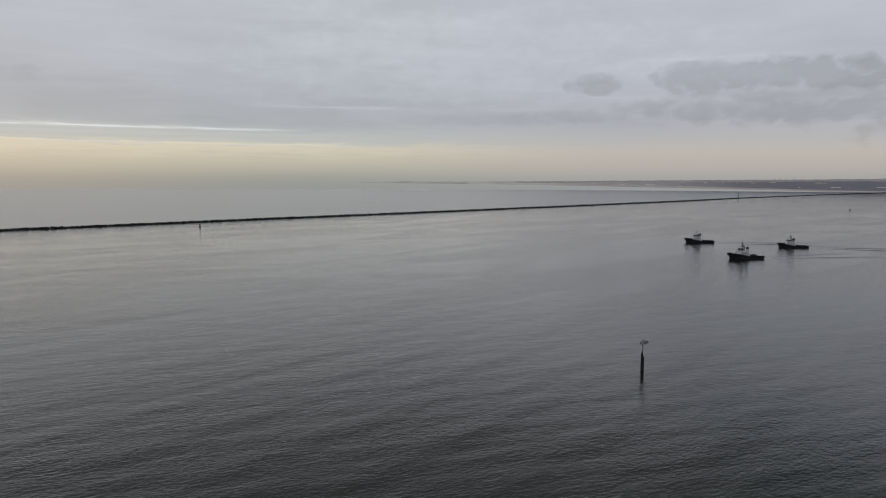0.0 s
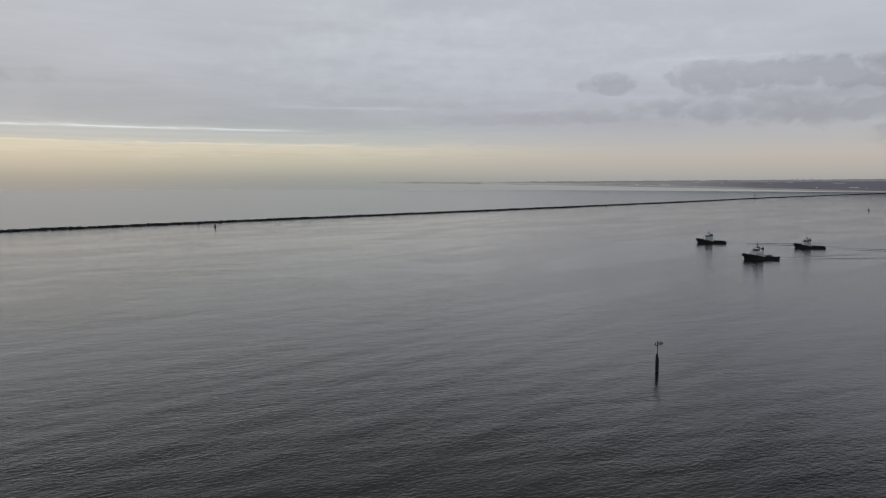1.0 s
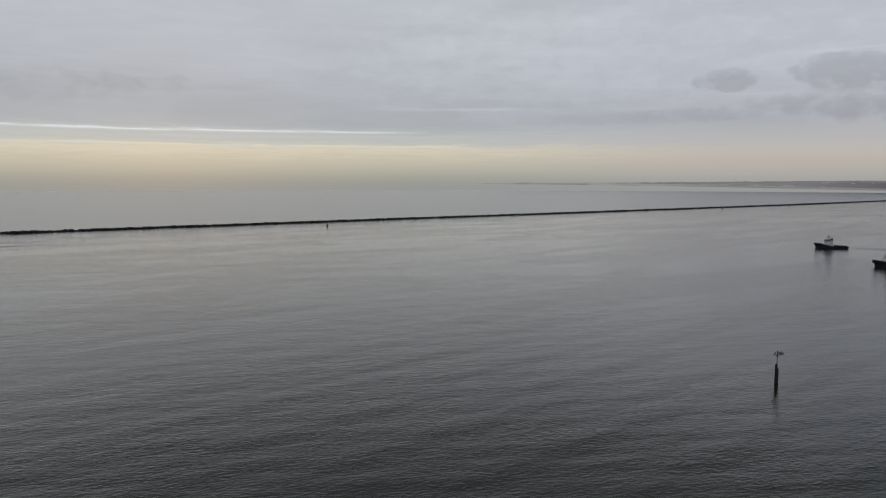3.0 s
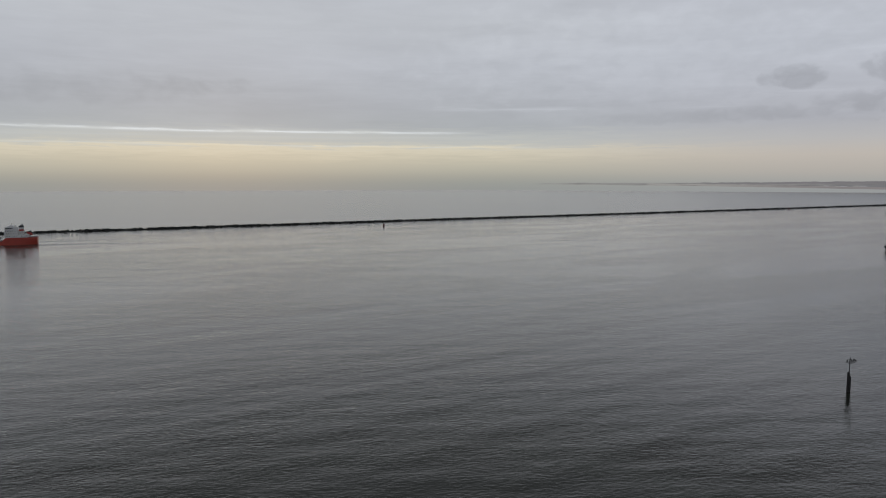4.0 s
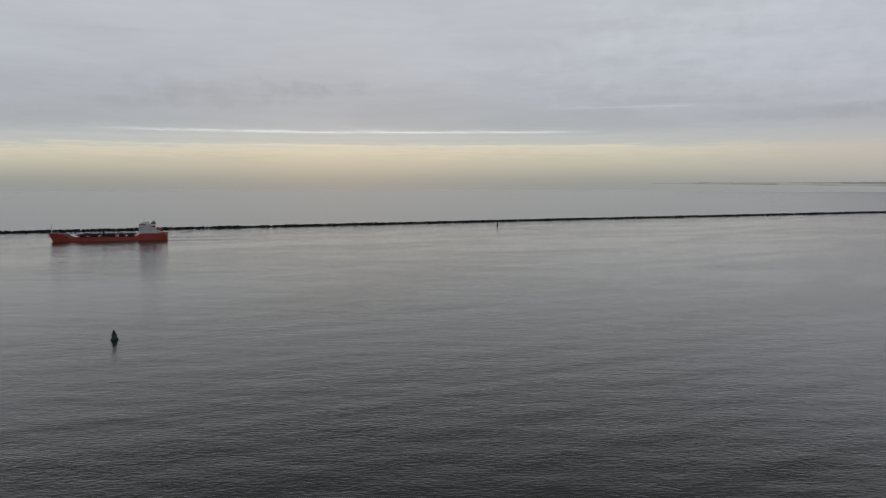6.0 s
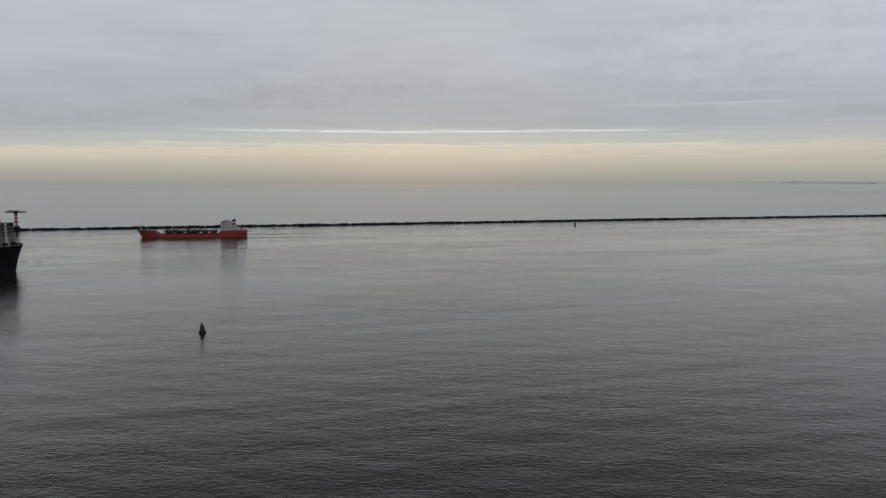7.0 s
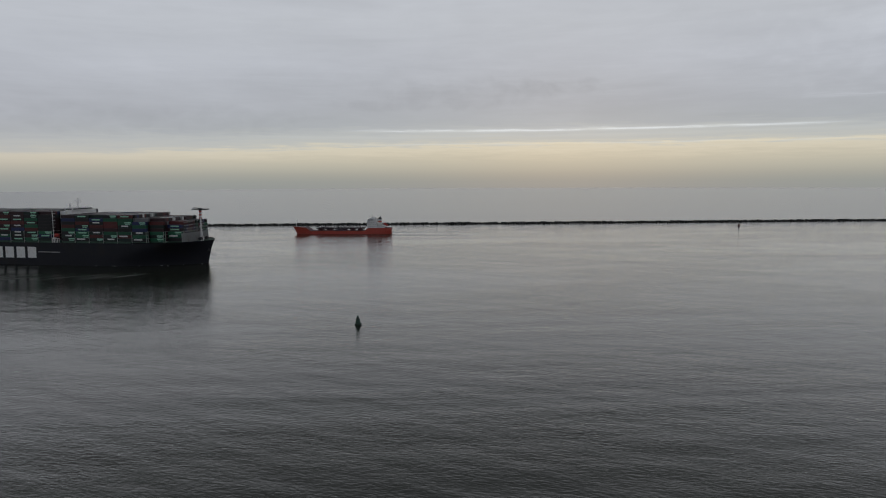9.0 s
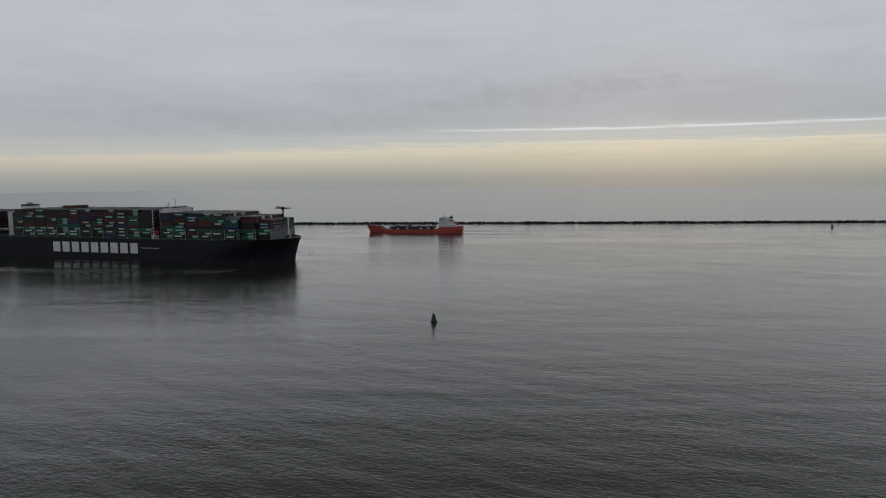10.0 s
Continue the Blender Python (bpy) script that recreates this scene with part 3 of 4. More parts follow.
def make_beacon(x, y):
    p = thing("pile_beacon", "dark twin-pile beacon with perch bars, standing in the sea", "beacon", pose(x, y, 0, 0, 0, 12))
    part("pile", rod(bmesh.new(), (-0.16, 0, -3), (-0.16, 0, 6.6), 0.42, 0.40, 14), TIMBER, p, "thick dark pile")
    part("pile", rod(bmesh.new(), (0.48, 0.15, -3), (0.48, 0.15, 5.2), 0.30, 0.30, 12), TIMBER, p, "shorter dark pile")
    for z in (1.6, 3.4, 5.0):
        part("strap", lathe(bmesh.new(), [(0.5, z), (0.52, z + 0.06), (0.52, z + 0.2), (0.5, z + 0.26)], 14, (-0.1, 0.0)), DARK, p)
    part("pole", rod(bmesh.new(), (0.02, 0, 6.6), (0.02, 0, 9.4), 0.13, 0.10, 8), DARK, p)
    bm = bmesh.new()
    rod(bm, (0.02, 0, 9.2), (-0.75, 0.1, 9.75), 0.07, sides=6)
    rod(bm, (0.02, 0, 9.2), (1.7, -0.1, 9.9), 0.07, sides=6)
    rod(bm, (-1.0, 0.1, 9.75), (2.0, -0.1, 9.95), 0.06, sides=6)
    rod(bm, (0.4, 0.5, 9.7), (0.4, -0.5, 9.9), 0.06, sides=6)
    part("perch_frame", bm, DARK, p, "thin dark crossbars")
    part("lantern", lathe(bmesh.new(), [(0.16, 9.4), (0.2, 9.9), (0.2, 10.15), (0.06, 10.35)], 10, (0.02, 0)), DARK, p)
    return p


def make_bird(x, y, z, turn, lean, scale=1.0):
    b = thing("cormorant", "black waterbird perched on the beacon", "bird", pose(x, y, z, 0, 0, turn) @ Matrix.Scale(scale, 4), "birds on the beacon")
    m = pose(0, 0, 0.42, 0, lean, 0)

    def ball(centre, size):
        bm = bmesh.new()
        bmesh.ops.create_icosphere(bm, subdivisions=2, radius=1.0, matrix=m @ Matrix.Translation(centre) @ Matrix.Diagonal((*size, 1)))
        return bm

    part("body", ball((0, 0, 0), (0.17, 0.14, 0.34)), FEATHER, b)
    bm = ball((0.09, 0, 0.52), (0.10, 0.07, 0.09))
    rod(bm, m @ Vector((0.16, 0, 0.52)), m @ Vector((0.30, 0, 0.50)), 0.025, 0.01, 6)
    part("head", bm, FEATHER, b)
    part("neck", rod(bmesh.new(), m @ Vector((0.03, 0, 0.22)), m @ Vector((0.08, 0, 0.5)), 0.085, 0.05, 8), FEATHER, b)
    bm = bmesh.new()
    rod(bm, m @ Vector((-0.08, 0, -0.25)), m @ Vector((-0.2, 0, -0.55)), 0.08, 0.04, 6)
    part("tail", bm, FEATHER, b)
    bm = bmesh.new()
    for s in (-0.06, 0.06):
        rod(bm, (0.0, s, 0.0), (0.0, s, 0.2), 0.02, sides=5)
    part("feet", bm, DARK, b)
    return b


make_radar_tower(-958, 508)
make_buoy("green_buoy", "green conical channel buoy floating on the sea", -249.8, 206.7, 4.5, BUOY_GREEN, "cone")
for bx, by, bh in ((-347.1, 982.1, 5.0), (391, 1806, 6.0), (944.9, 1598.3, 5.4), (1330, 2690, 7.0)):
    make_buoy("red_buoy", "small dark red can buoy near the breakwater", bx, by, bh, BUOY_RED, "can", "red channel buoys")
make_beacon(71.7, 241.7)
bird_m = pose(71.7, 241.7, 0, 0, 0, 12)
for bx, bz, turn, lean in ((-0.85, 9.78, 0, 10), (0.55, 9.9, 180, 20), (1.15, 9.93, 20, -5), (1.75, 9.97, 170, 35), (0.02, 10.38, 40, 10)):
    at = bird_m @ Vector((bx, 0.0, bz))
    make_bird(at.x, at.y, at.z, turn, lean, 1.15)


def make_dam_light(x, y):
    t = thing("light_mast", "slender dark light mast on the breakwater", "mast", pose(x, y, 1.5))
    part("base", lathe(bmesh.new(), [(2.4, -1), (2.2, 2.5)], 14), CONCRETE, t)
    part("mast", lathe(bmesh.new(), [(1.2, 2.5), (0.8, 16.0)], 12), DARK, t)
    part("lantern", lathe(bmesh.new(), [(1.5, 16.0), (1.5, 17.8), (0.3, 18.6)], 12), DARK, t)


make_dam_light(1135, 2650)


# ---- ships ----
def at_sea(x, y, ux, uy):
    return pose(x, y, 0, 0, 0, math.degrees(math.atan2(uy, ux)))


CONTAINER_LENGTH, CONTAINER_WIDTH, CONTAINER_HEIGHT = 12.19, 2.44, 2.62


def container_mesh(colour, layout, end=False):
    """One container, its origin at the middle of its base; markings stand just proud of the sides."""
    bm = bmesh.new()
    l, w, h = CONTAINER_LENGTH / 2, CONTAINER_WIDTH / 2, CONTAINER_HEIGHT - 0.05
    box(bm, -l, l, -w, w, 0.02, h)
    marks = {0: [], 1: [(-3.0, 3.0, 1.3, 2.3)], 2: [(0.0, 5.4, 1.4, 2.3), (0.6, 4.8, 0.4, 0.8)], 3: [(-5.0, 2.2, 1.1, 2.2)], 4: [(-3.6, 3.8, 1.0, 2.0)]}[layout]
    for x0, x1, z0, z1 in marks:
        box(bm, x0, x1, -w - 0.03, -w, z0, z1, slot=1)
    if end:
        box(bm, l, l + 0.03, -0.2, 0.9, 1.5, 2.1, slot=1)
        for y in (-0.55, -0.2, 0.2, 0.55):
            rod(bm, (l + 0.04, y, 0.2), (l + 0.04, y, 2.3), 0.04, sides=4)
    return mesh_of(bm, "container", [colour, MARK_GREEN if layout in (2, 4) else MARK_PALE])


def foam_sliver(bm, x, y, length, width, turn=0.0, height=0.1):
    """A low lens of foam, pointed at both ends."""
    c, k = math.cos(turn), math.sin(turn)
    rim = []
    for u, v in ((-0.5, 0), (-0.25, -0.4), (0.1, -0.5), (0.5, 0), (0.15, 0.45), (-0.2, 0.5)):
        rim.append(bm.verts.new((x + u * length * c - v * width * k, y + u * length * k + v * width * c, -0.05)))
    top = bm.verts.new((x, y, height))
    for a, b in zip(rim, rim[1:] + rim[:1]):
        bm.faces.new((a, b, top))


def crest(ship, x, y, ux, uy, run, width, height, material):
    """One short-crested wave: from (x, y) along (ux, uy), tapering at both ends."""
    bm = bmesh.new()
    prev = None
    for i in range(25):
        u = i / 24
        swell = math.sin(math.pi * u) ** 1.3
        bow = 2.5 * math.sin(math.pi * u)
        cx, cy = x + ux * u * run - uy * bow, y + uy * u * run + ux * bow
        ring = []
        for q in range(9):
            o = q / 4 - 1
            z = height * swell * 0.5 * (1 + math.cos(math.pi * o)) - 0.10 * (abs(o) > 0.99) - 0.06 * (1 - swell)
            ring.append(bm.verts.new((cx - uy * o * width, cy + ux * o * width, z)))
        if prev:
            for q in range(8):
                bm.faces.new((prev[q], ring[q], ring[q + 1], prev[q + 1])).smooth = True
        prev = ring
    part("wake_wave", bm, material, ship, "low wave spreading from the bow")


def wake_waves(ship, starts, run, height, spread, half):
    """Low diverging waves that run out from the side of a ship and travel with it."""
    for side in (-1, 1):
        for start in starts:
            bm = bmesh.new()
            prev = None
            for i in range(30):
                u = i / 29
                d = start + u * run
                y = side * (half(start, 0.0) + 1.5 + u * run * 0.22 + spread * 0.1 * math.sin(u * 7))
                h = height * math.sin(math.pi * min(1.0, u * 0.97 + 0.03))
                ring = [bm.verts.new((-d, y + side * o, z)) for o, z in ((-3.0, -0.25), (-1.1, h * 0.5), (0, h), (0.9, h * 0.55), (2.4, -0.25))]
                if prev:
                    for q in range(4):
                        bm.faces.new((prev[q], ring[q], ring[q + 1], prev[q + 1])).smooth = True
                prev = ring
            part("wake_wave", bm, SEA, ship, "low wave spreading from the hull")


def make_container_ship():
    rng = random.Random(8)
    ship = thing("container_ship", "very large navy-hulled container ship fully laden with stacked containers", "ship")
    length, beam = 398.0, 59.0

    def sheer(d):
        return 18.2 + 0.4 * max(0.0, 1 - d / 40.0)

    bm, half = hull(length, beam, sheer, 4.8, 25.0, 80.0, 0.92, 0.55, 70, 3.0)
    hull_ob = part("hull", bm, [HULL_NAVY, DECK_GREEN], ship, "navy painted steel hull")
    bm = bmesh.new()
    for side in (-1, 1):
        for i in range(22):
            d0, d1 = -1.0 + i * 2.4, -1.0 + (i + 1) * 2.4
            a = [(-d + 4.8 * (1 - max(0, d) / length) ** 6, side * max(0.1, half(max(d, 0.02) + 0.02, 1.0)), sheer(max(d, 0))) for d in (d0, d1)]
            v = [bm.verts.new(p) for p in a] + [bm.verts.new((p[0], p[1] * 1.01, p[2] + 0.8)) for p in reversed(a)]
            bm.faces.new(v)
    bmesh.ops.solidify(bm, geom=list(bm.faces), thickness=0.25)
    part("bulwark", bm, HULL_NAVY, ship)
    # rubbing line and name bars on the starboard side
    for a in range(9):
        x1 = -134.5 - (8 - a) * 10.35
        bm = bmesh.new()
        y = -half(-x1, 0.5)
        box(bm, x1 - 7.8, x1, y - 0.06, y + 0.35, 5.6, 14.6, 0.05)
        part("painted_bar", bm, WHITE, hull_ob, "white painted bar on the hull")
    bm = bmesh.new()
    box(bm, -132, -113, -29.58, -29.2, 10.4, 10.75)
    part("draught_line", bm, WHITE, hull_ob)
    bm = bmesh.new()
    rod(bm, (2.3, -3.2, 12.5), (2.6, -3.8, 10.8), 0.45)
    rod(bm, (1.4, -4.2, 10.6), (3.8, -3.4, 10.6), 0.4)
    part("anchor", bm, DARK, hull_ob)
    # bays: forward of the bridge, between the islands, aft
    bays = []
    x = -10.9
    for i in range(8):
        bays.append((x, 6 + min(2, (i + 1) // 2)))
        x -= 12.55
    x = -119.8
    for i in range(12):
        bays.append((x, 9))
        x -= 12.55
    x = -296.0
    for i in range(7):
        bays.append((x, 8))
        x -= 12.55
    floor = 19.6
    meshes = {}
    for c in range(len(BOX_COLOURS)):
        for lay in range(5):
            meshes[c, lay] = container_mesh(BOX_COLOURS[c], lay)
        meshes[c, "end"] = container_mesh(BOX_COLOURS[c], rng.choice([0, 1, 3]), True)
    weights = [0] * 5 + [1] * 2 + [2] * 4 + [3] * 2 + [4] * 6 + [5] * 1 + [6] * 5
    verts_of = bmesh.new()
    for number, (front, tiers) in enumerate(bays):
        mid = front - CONTAINER_LENGTH / 2
        room = (20.3, 25.4)[number] if number < 2 else beam / 2 - 0.4
        rows = int(2 * room / 2.5)
        edge = -(rows - 1) / 2 * 2.5
        for r in range(rows):
            y = edge + r * 2.5
            outer = r == 0
            count = tiers - (rng.random() < 0.25) - (1 if outer and number < 8 and rng.random() < 0.4 else 0)
            if not outer and number >= 8:
                count = tiers + (1 if number == 16 and 7 < r < 15 else 0) - (rng.random() < 0.2)
            if outer:
                count = max(count, tiers - 1)
            for tier in range(count):
                z = floor + tier * CONTAINER_HEIGHT
                if outer and number < 21:
                    low = tier < 3
                    c = rng.choice([1, 1, 2, 4, 6, 3, 1, 2, 6, 0]) if low else rng.choice(weights)
                    lay = rng.choice([0, 0, 1, 2, 2, 3, 4]) if low else rng.choice([0, 0, 0, 0, 0, 1, 2, 4])
                    ob = new("container", meshes[c, lay])
                elif number == 0 and r > 0:
                    ob = new("container", meshes[rng.choice(weights), "end"])
                elif tier == count - 1 or tier >= tiers - 2:
                    jitter = rng.uniform(-0.05, 0.05)
                    # slot 7: pale boxes in place of the sky's sheen on the top tier
                    box(verts_of, mid - 6.09, mid + 6.09, y - 1.22 + jitter, y + 1.22 + jitter, z if tier == count - 1 else z, z + 2.57, slot=7 if number < 7 and r % 5 == 1 and tier == count - 1 and rng.random() < 0.6 else rng.choice(weights))
                    continue
                else:
                    if r == rows - 1 and tier == 0:
                        box(verts_of, mid - 6.05, mid + 6.05, edge + 2.4, -edge + 1.1, floor, floor + (tiers - 2) * CONTAINER_HEIGHT - 0.1, slot=4)
                    continue
                ob.parent = ship
                ob.matrix_basis = pose(mid, y, z)
    ob = part("inner_cargo", verts_of, BOX_COLOURS, ship, "stowed cargo boxes in dark red, green and blue")
    tagged(ob, kind="stuff")
    # lashing bridges between the bays
    for number, (front, tiers) in enumerate(bays):
        room = (20.4, 25.6)[number] if number < 2 else beam / 2 - 0.2
        bm = bmesh.new()
        xl = front + 0.18
        for y in (-room - 0.1, -room + 2.4, room - 2.4, room + 0.1):
            rod(bm, (xl, y, 18.0), (xl, y, 27.5), 0.16, sides=6)
        for z in (19.4, 22.2, 24.9, 27.4):
            rod(bm, (xl, -room - 0.1, z), (xl, room + 0.1, z), 0.12, sides=6)
        part("lashing_bridge", bm, LASH, ship)
    for number, (front, tiers) in enumerate(bays):
        room = (19.0, 24.0)[number] if number < 2 else beam / 2 - 1.2
        bm = bmesh.new()
        box(bm, front - 12.1, front, -room, room, 18.0, 19.55, 0.1)
        part("hatch_cover", bm, DECK_GREEN, ship)
    # cargo shield and foremast on the forecastle
    bm = bmesh.new()
    vs = []
    for x, y in ((-10.6, -20.6), (-10.0, -17.0), (-8.8, -10), (-8.3, 0), (-8.8, 10), (-10.0, 17.0), (-10.6, 20.6)):
        vs.append((bm.verts.new((x, y, 18.4)), bm.verts.new((x - 0.5, y, 26.0))))
    for a, b in zip(vs, vs[1:]):
        bm.faces.new((a[0], b[0], b[1], a[1]))
    bmesh.ops.solidify(bm, geom=list(bm.faces), thickness=0.3)
    part("cargo_shield", bm, GREY, ship, "pale grey steel cargo shield")
    bm = bmesh.new()
    rod(bm, (-5.6, 0, 18.0), (-5.6, 0, 37.0), 0.75, 0.45)
    rod(bm, (-5.6, -2.0, 34.0), (-5.6, 2.0, 34.0), 0.2)
    rod(bm, (-3.6, 0, 18.5), (-5.5, 0, 30.0), 0.3)
    box(bm, -6.5, -4.7, -1.2, 1.2, 30.5, 30.8)
    part("foremast", bm, WHITE, ship, "white foremast")
    bm = bmesh.new()
    for y in (-5, 5):
        rod(bm, (-3.5, y - 1.2, 21.0), (-3.5, y + 1.2, 21.0), 0.9, sides=14)
        box(bm, -4.6, -2.4, y - 1.6, y - 1.2, 19.6, 21.2)
        box(bm, -4.6, -2.4, y + 1.2, y + 1.6, 19.6, 21.2)
    part("windlass", bm, DARK, ship)
    # bridge island
    bm = bmesh.new()
    box(bm, -119.2, -114.2, -19, 19, 18.2, 43.0, 0.2)
    island = part("deckhouse", bm, WHITE, ship, "white deckhouse")
    for z in np.arange(22, 42, 2.9):
        bm = bmesh.new()
        for y in np.arange(-17, 18, 3.2):
            box(bm, -114.18, -114.1, y - 0.5, y + 0.5, z, z + 0.9)
        part("window_row", bm, GLASS, island)
    bm = bmesh.new()
    box(bm, -120.5, -113.0, -12.0, 12.0, 43.0, 45.4, 0.3)
    bridge = part("bridge", bm, WHITE, ship, "white navigation bridge with wings")
    bm = bmesh.new()
    box(bm, -112.99, -112.9, -11.6, 11.6, 43.9, 44.9)
    box(bm, -119.5, -113.8, -12.08, -12.01, 43.9, 44.9)
    part("bridge_window", bm, GLASS, bridge)
    bm = bmesh.new()
    rod(bm, (-117, 0, 45.4), (-117, 0, 53.5), 0.5, 0.2)
    rod(bm, (-117, -3.5, 50), (-117, 3.5, 50), 0.2)
    box(bm, -117.4, -116.6, -2.4, 2.4, 51.3, 51.7)
    rod(bm, (-118, -8, 45.4), (-118, -8, 49.0), 0.9, 0.7)
    part("radar_mast", bm, WHITE, ship)
    for x in (-118.2,):
        bm = bmesh.new()
        rod(bm, (x, -28.9, 18.0), (x, -28.9, 44.0), 0.22, sides=8)
        for z in np.arange(22, 44, 2.8):
            box(bm, x - 0.9, x + 0.9, -29.2, -27.0, z, z + 0.18)
        part("access_tower", bm, WHITE, ship, "white ladder tower beside the deckhouse")
    bm = bmesh.new()
    for x in np.arange(-119.2, -112.8, 1.5):
        rod(bm, (x, -29.0, 18.1), (x, -29.0, 21.2), 0.22, sides=6)
    box(bm, -119.6, -113.0, -29.3, -28.3, 21.2, 21.7)
    part("mooring_gallery", bm, WHITE, ship, "white frames at the deck edge")
    bm = bmesh.new()
    bmesh.ops.create_uvsphere(bm, u_segments=12, v_segments=8, radius=1.0, matrix=Matrix.Translation((-116.3, -27.6, 24.2)) @ Matrix.Diagonal((2.4, 1.3, 1.5, 1)))
    rod(bm, (-118.4, -27.6, 21.7), (-118.4, -27.6, 25.2), 0.2)
    rod(bm, (-114.2, -27.6, 21.7), (-114.2, -27.6, 25.2), 0.2)
    part("lifeboat", bm, BAND_RED, ship, "orange-red enclosed lifeboat")
    # engine island with its casing and funnel
    bm = bmesh.new()
    box(bm, -290, -276, -16, 16, 18.2, 40.0, 0.2)
    part("engine_casing", bm, WHITE, ship, "white engine casing")
    bm = bmesh.new()
    box(bm, -284, -275, -6.5, 6.5, 40.0, 45.2, 0.5)
    funnel = part("funnel", bm, WHITE, ship, "white funnel with a dark top")
    bm = bmesh.new()
    box(bm, -284.3, -274.7, -6.8, 6.8, 45.2, 46.6, 0.4)
    for i in range(3):
        rod(bm, (-282 + i * 2.4, 0, 46.6), (-282.5 + i * 2.4, 0, 48.2), 0.6, sides=10)
    part("funnel_top", bm, DARK, funnel, "dark funnel top")
    bm = bmesh.new()
    for z in range(3):
        for x in (-293.2, -274.2):
            rod(bm, (x, -28.9, 18.1), (x, -28.9, 25), 0.3, sides=6)
    box(bm, -293.5, -273.9, -29.3, -27.9, 24.6, 25.3)
    part("mooring_gallery", bm, WHITE, ship)
    # thin foam along the waterline and short-crested waves in echelon from the bow
    rng2 = random.Random(5)
    bm = bmesh.new()
    for i in range(34):
        d = 3 + i * 5.6 + rng2.uniform(-2, 2)
        if rng2.random() < 0.55:
            continue
        foam_sliver(bm, -d, -half(d, 0.0) - 0.7, rng2.uniform(2.0, 7.0), rng2.uniform(0.2, 0.35), 0.0, 0.06)
    tagged(part("bow_wave", bm, FOAM, ship, "thin broken line of foam"), kind="stuff")
    for side in (-1, 1):
        for i in range(17):
            aft, out = 6 + 13 * i + rng2.uniform(-4, 4), (46 + 2.6 * i) + rng2.uniform(-5, 5)
            run, turn = rng2.uniform(40, 75), radians(62 - 1.2 * i + rng2.uniform(-4, 4))
            crest(ship, -aft, side * out, -math.cos(turn), side * math.sin(turn), run, rng2.uniform(3.2, 4.8), rng2.uniform(0.45, 0.8) * (1 - 0.03 * i), SEA)
    wake_waves(ship, (8, 52, 120), 120.0, 0.3, 30.0, half)
    return ship


def make_tanker():
    rng = random.Random(12)
    ship = thing("tanker", "orange-red coastal tanker with a white deckhouse aft", "ship")
    length, beam = 114.5, 17.0

    def sheer(d):
        fore = 3.9 * max(0.0, min(1.0, (20.0 - d) / 5.0))
        poop = 3.3 * max(0.0, min(1.0, (d - 84.0) / 2.5))
        return 3.9 + fore + poop + 1.0 * max(0.0, 1 - d / 14.0)

    bm, half = hull(length, beam, sheer, 4.5, 18.0, 24.0, 0.85, 0.5, 80, 1.5)
    hull_ob = part("hull", bm, [HULL_RED, DECK_RED], ship, "orange-red painted hull")
    bm = bmesh.new()
    for side in (-1, 1):
        for i in range(40):
            d = 22 + i * 1.55
            y = side * (half(d, 1.0) - 0.2)
            rod(bm, (-d, y, sheer(d)), (-d, y, sheer(d) + 1.05), 0.05, sides=5)
        for h in (0.55, 1.05):
            rod(bm, (-22, side * (beam / 2 - 0.2), 3.9 + h), (-83, side * (beam / 2 - 0.2), 3.9 + h), 0.05, sides=5)
    part("railing", bm, PIPE, ship)
    for y in (-4.2, -3.0, -1.6, 0.0, 1.2, 2.6, 4.0):
        part("deck_pipe", rod(bmesh.new(), (-24, y, 6.1), (-82, y, 6.1), 0.28, sides=8), PIPE, ship)
    bm = bmesh.new()
    box(bm, -82, -24, -0.8, 0.8, 7.2, 7.35)
    for x in np.arange(-80, -24, 6.0):
        for y in (-0.7, 0.7):
            rod(bm, (x, y, 3.85), (x, y, 7.2), 0.1, sides=5)
    for y in (-0.8, 0.8):
        rod(bm, (-82, y, 8.3), (-24, y, 8.3), 0.05, sides=5)
    part("catwalk", bm, PIPE, ship)
    bm = bmesh.new()
    for y in (-6.5, 6.5):
        for x in np.arange(-57, -48, 1.3):
            rod(bm, (x, y * 0.5, 6.3), (x, y, 6.3), 0.22, sides=8)
    box(bm, -58, -47, -7.4, -6.4, 3.85, 5.2)
    box(bm, -58, -47, 6.4, 7.4, 3.85, 5.2)
    part("cargo_manifold", bm, PIPE, ship)
    for i in range(7):
        bm = bmesh.new()
        x = -28 - i * 8.2
        lathe(bm, [(1.0, 3.8), (1.0, 6.3), (0.8, 6.6)], 12, (x, -3.6 if i % 2 else 3.6))
        part("tank_hatch", bm, DECK_RED, ship)
    bm = bmesh.new()
    for x in np.arange(-80, -26, 4.5):
        box(bm, x - 0.2, x + 0.2, -5.4, 5.4, 5.3, 5.7)
        for y in (-5.2, 0, 5.2):
            rod(bm, (x, y, 3.85), (x, y, 7.0), 0.16, sides=6)
    for y in (-5.2, -4.5, 4.5, 5.2):
        rod(bm, (-82, y, 7.0), (-25, y, 7.0), 0.3, sides=8)
    part("pipe_rack", bm, DARK, ship, "dark pipe rack along the deck")
    for x, w in ((-30, 5.0), (-41, 4.2), (-68, 4.6), (-77, 5.2)):
        bm = bmesh.new()
        box(bm, x - 2.4, x + 2.4, -w, w, 3.85, 7.2, 0.3)
        rod(bm, (x, -w * 0.5, 7.4), (x, -w * 0.5, 9.0), 0.35, 0.3)
        part("pump_house", bm, DECK_RED, ship, "low dark red deck housing")
    bm = bmesh.new()
    rod(bm, (-50, 0, 3.85), (-50, 0, 11.8), 0.95, 0.8)
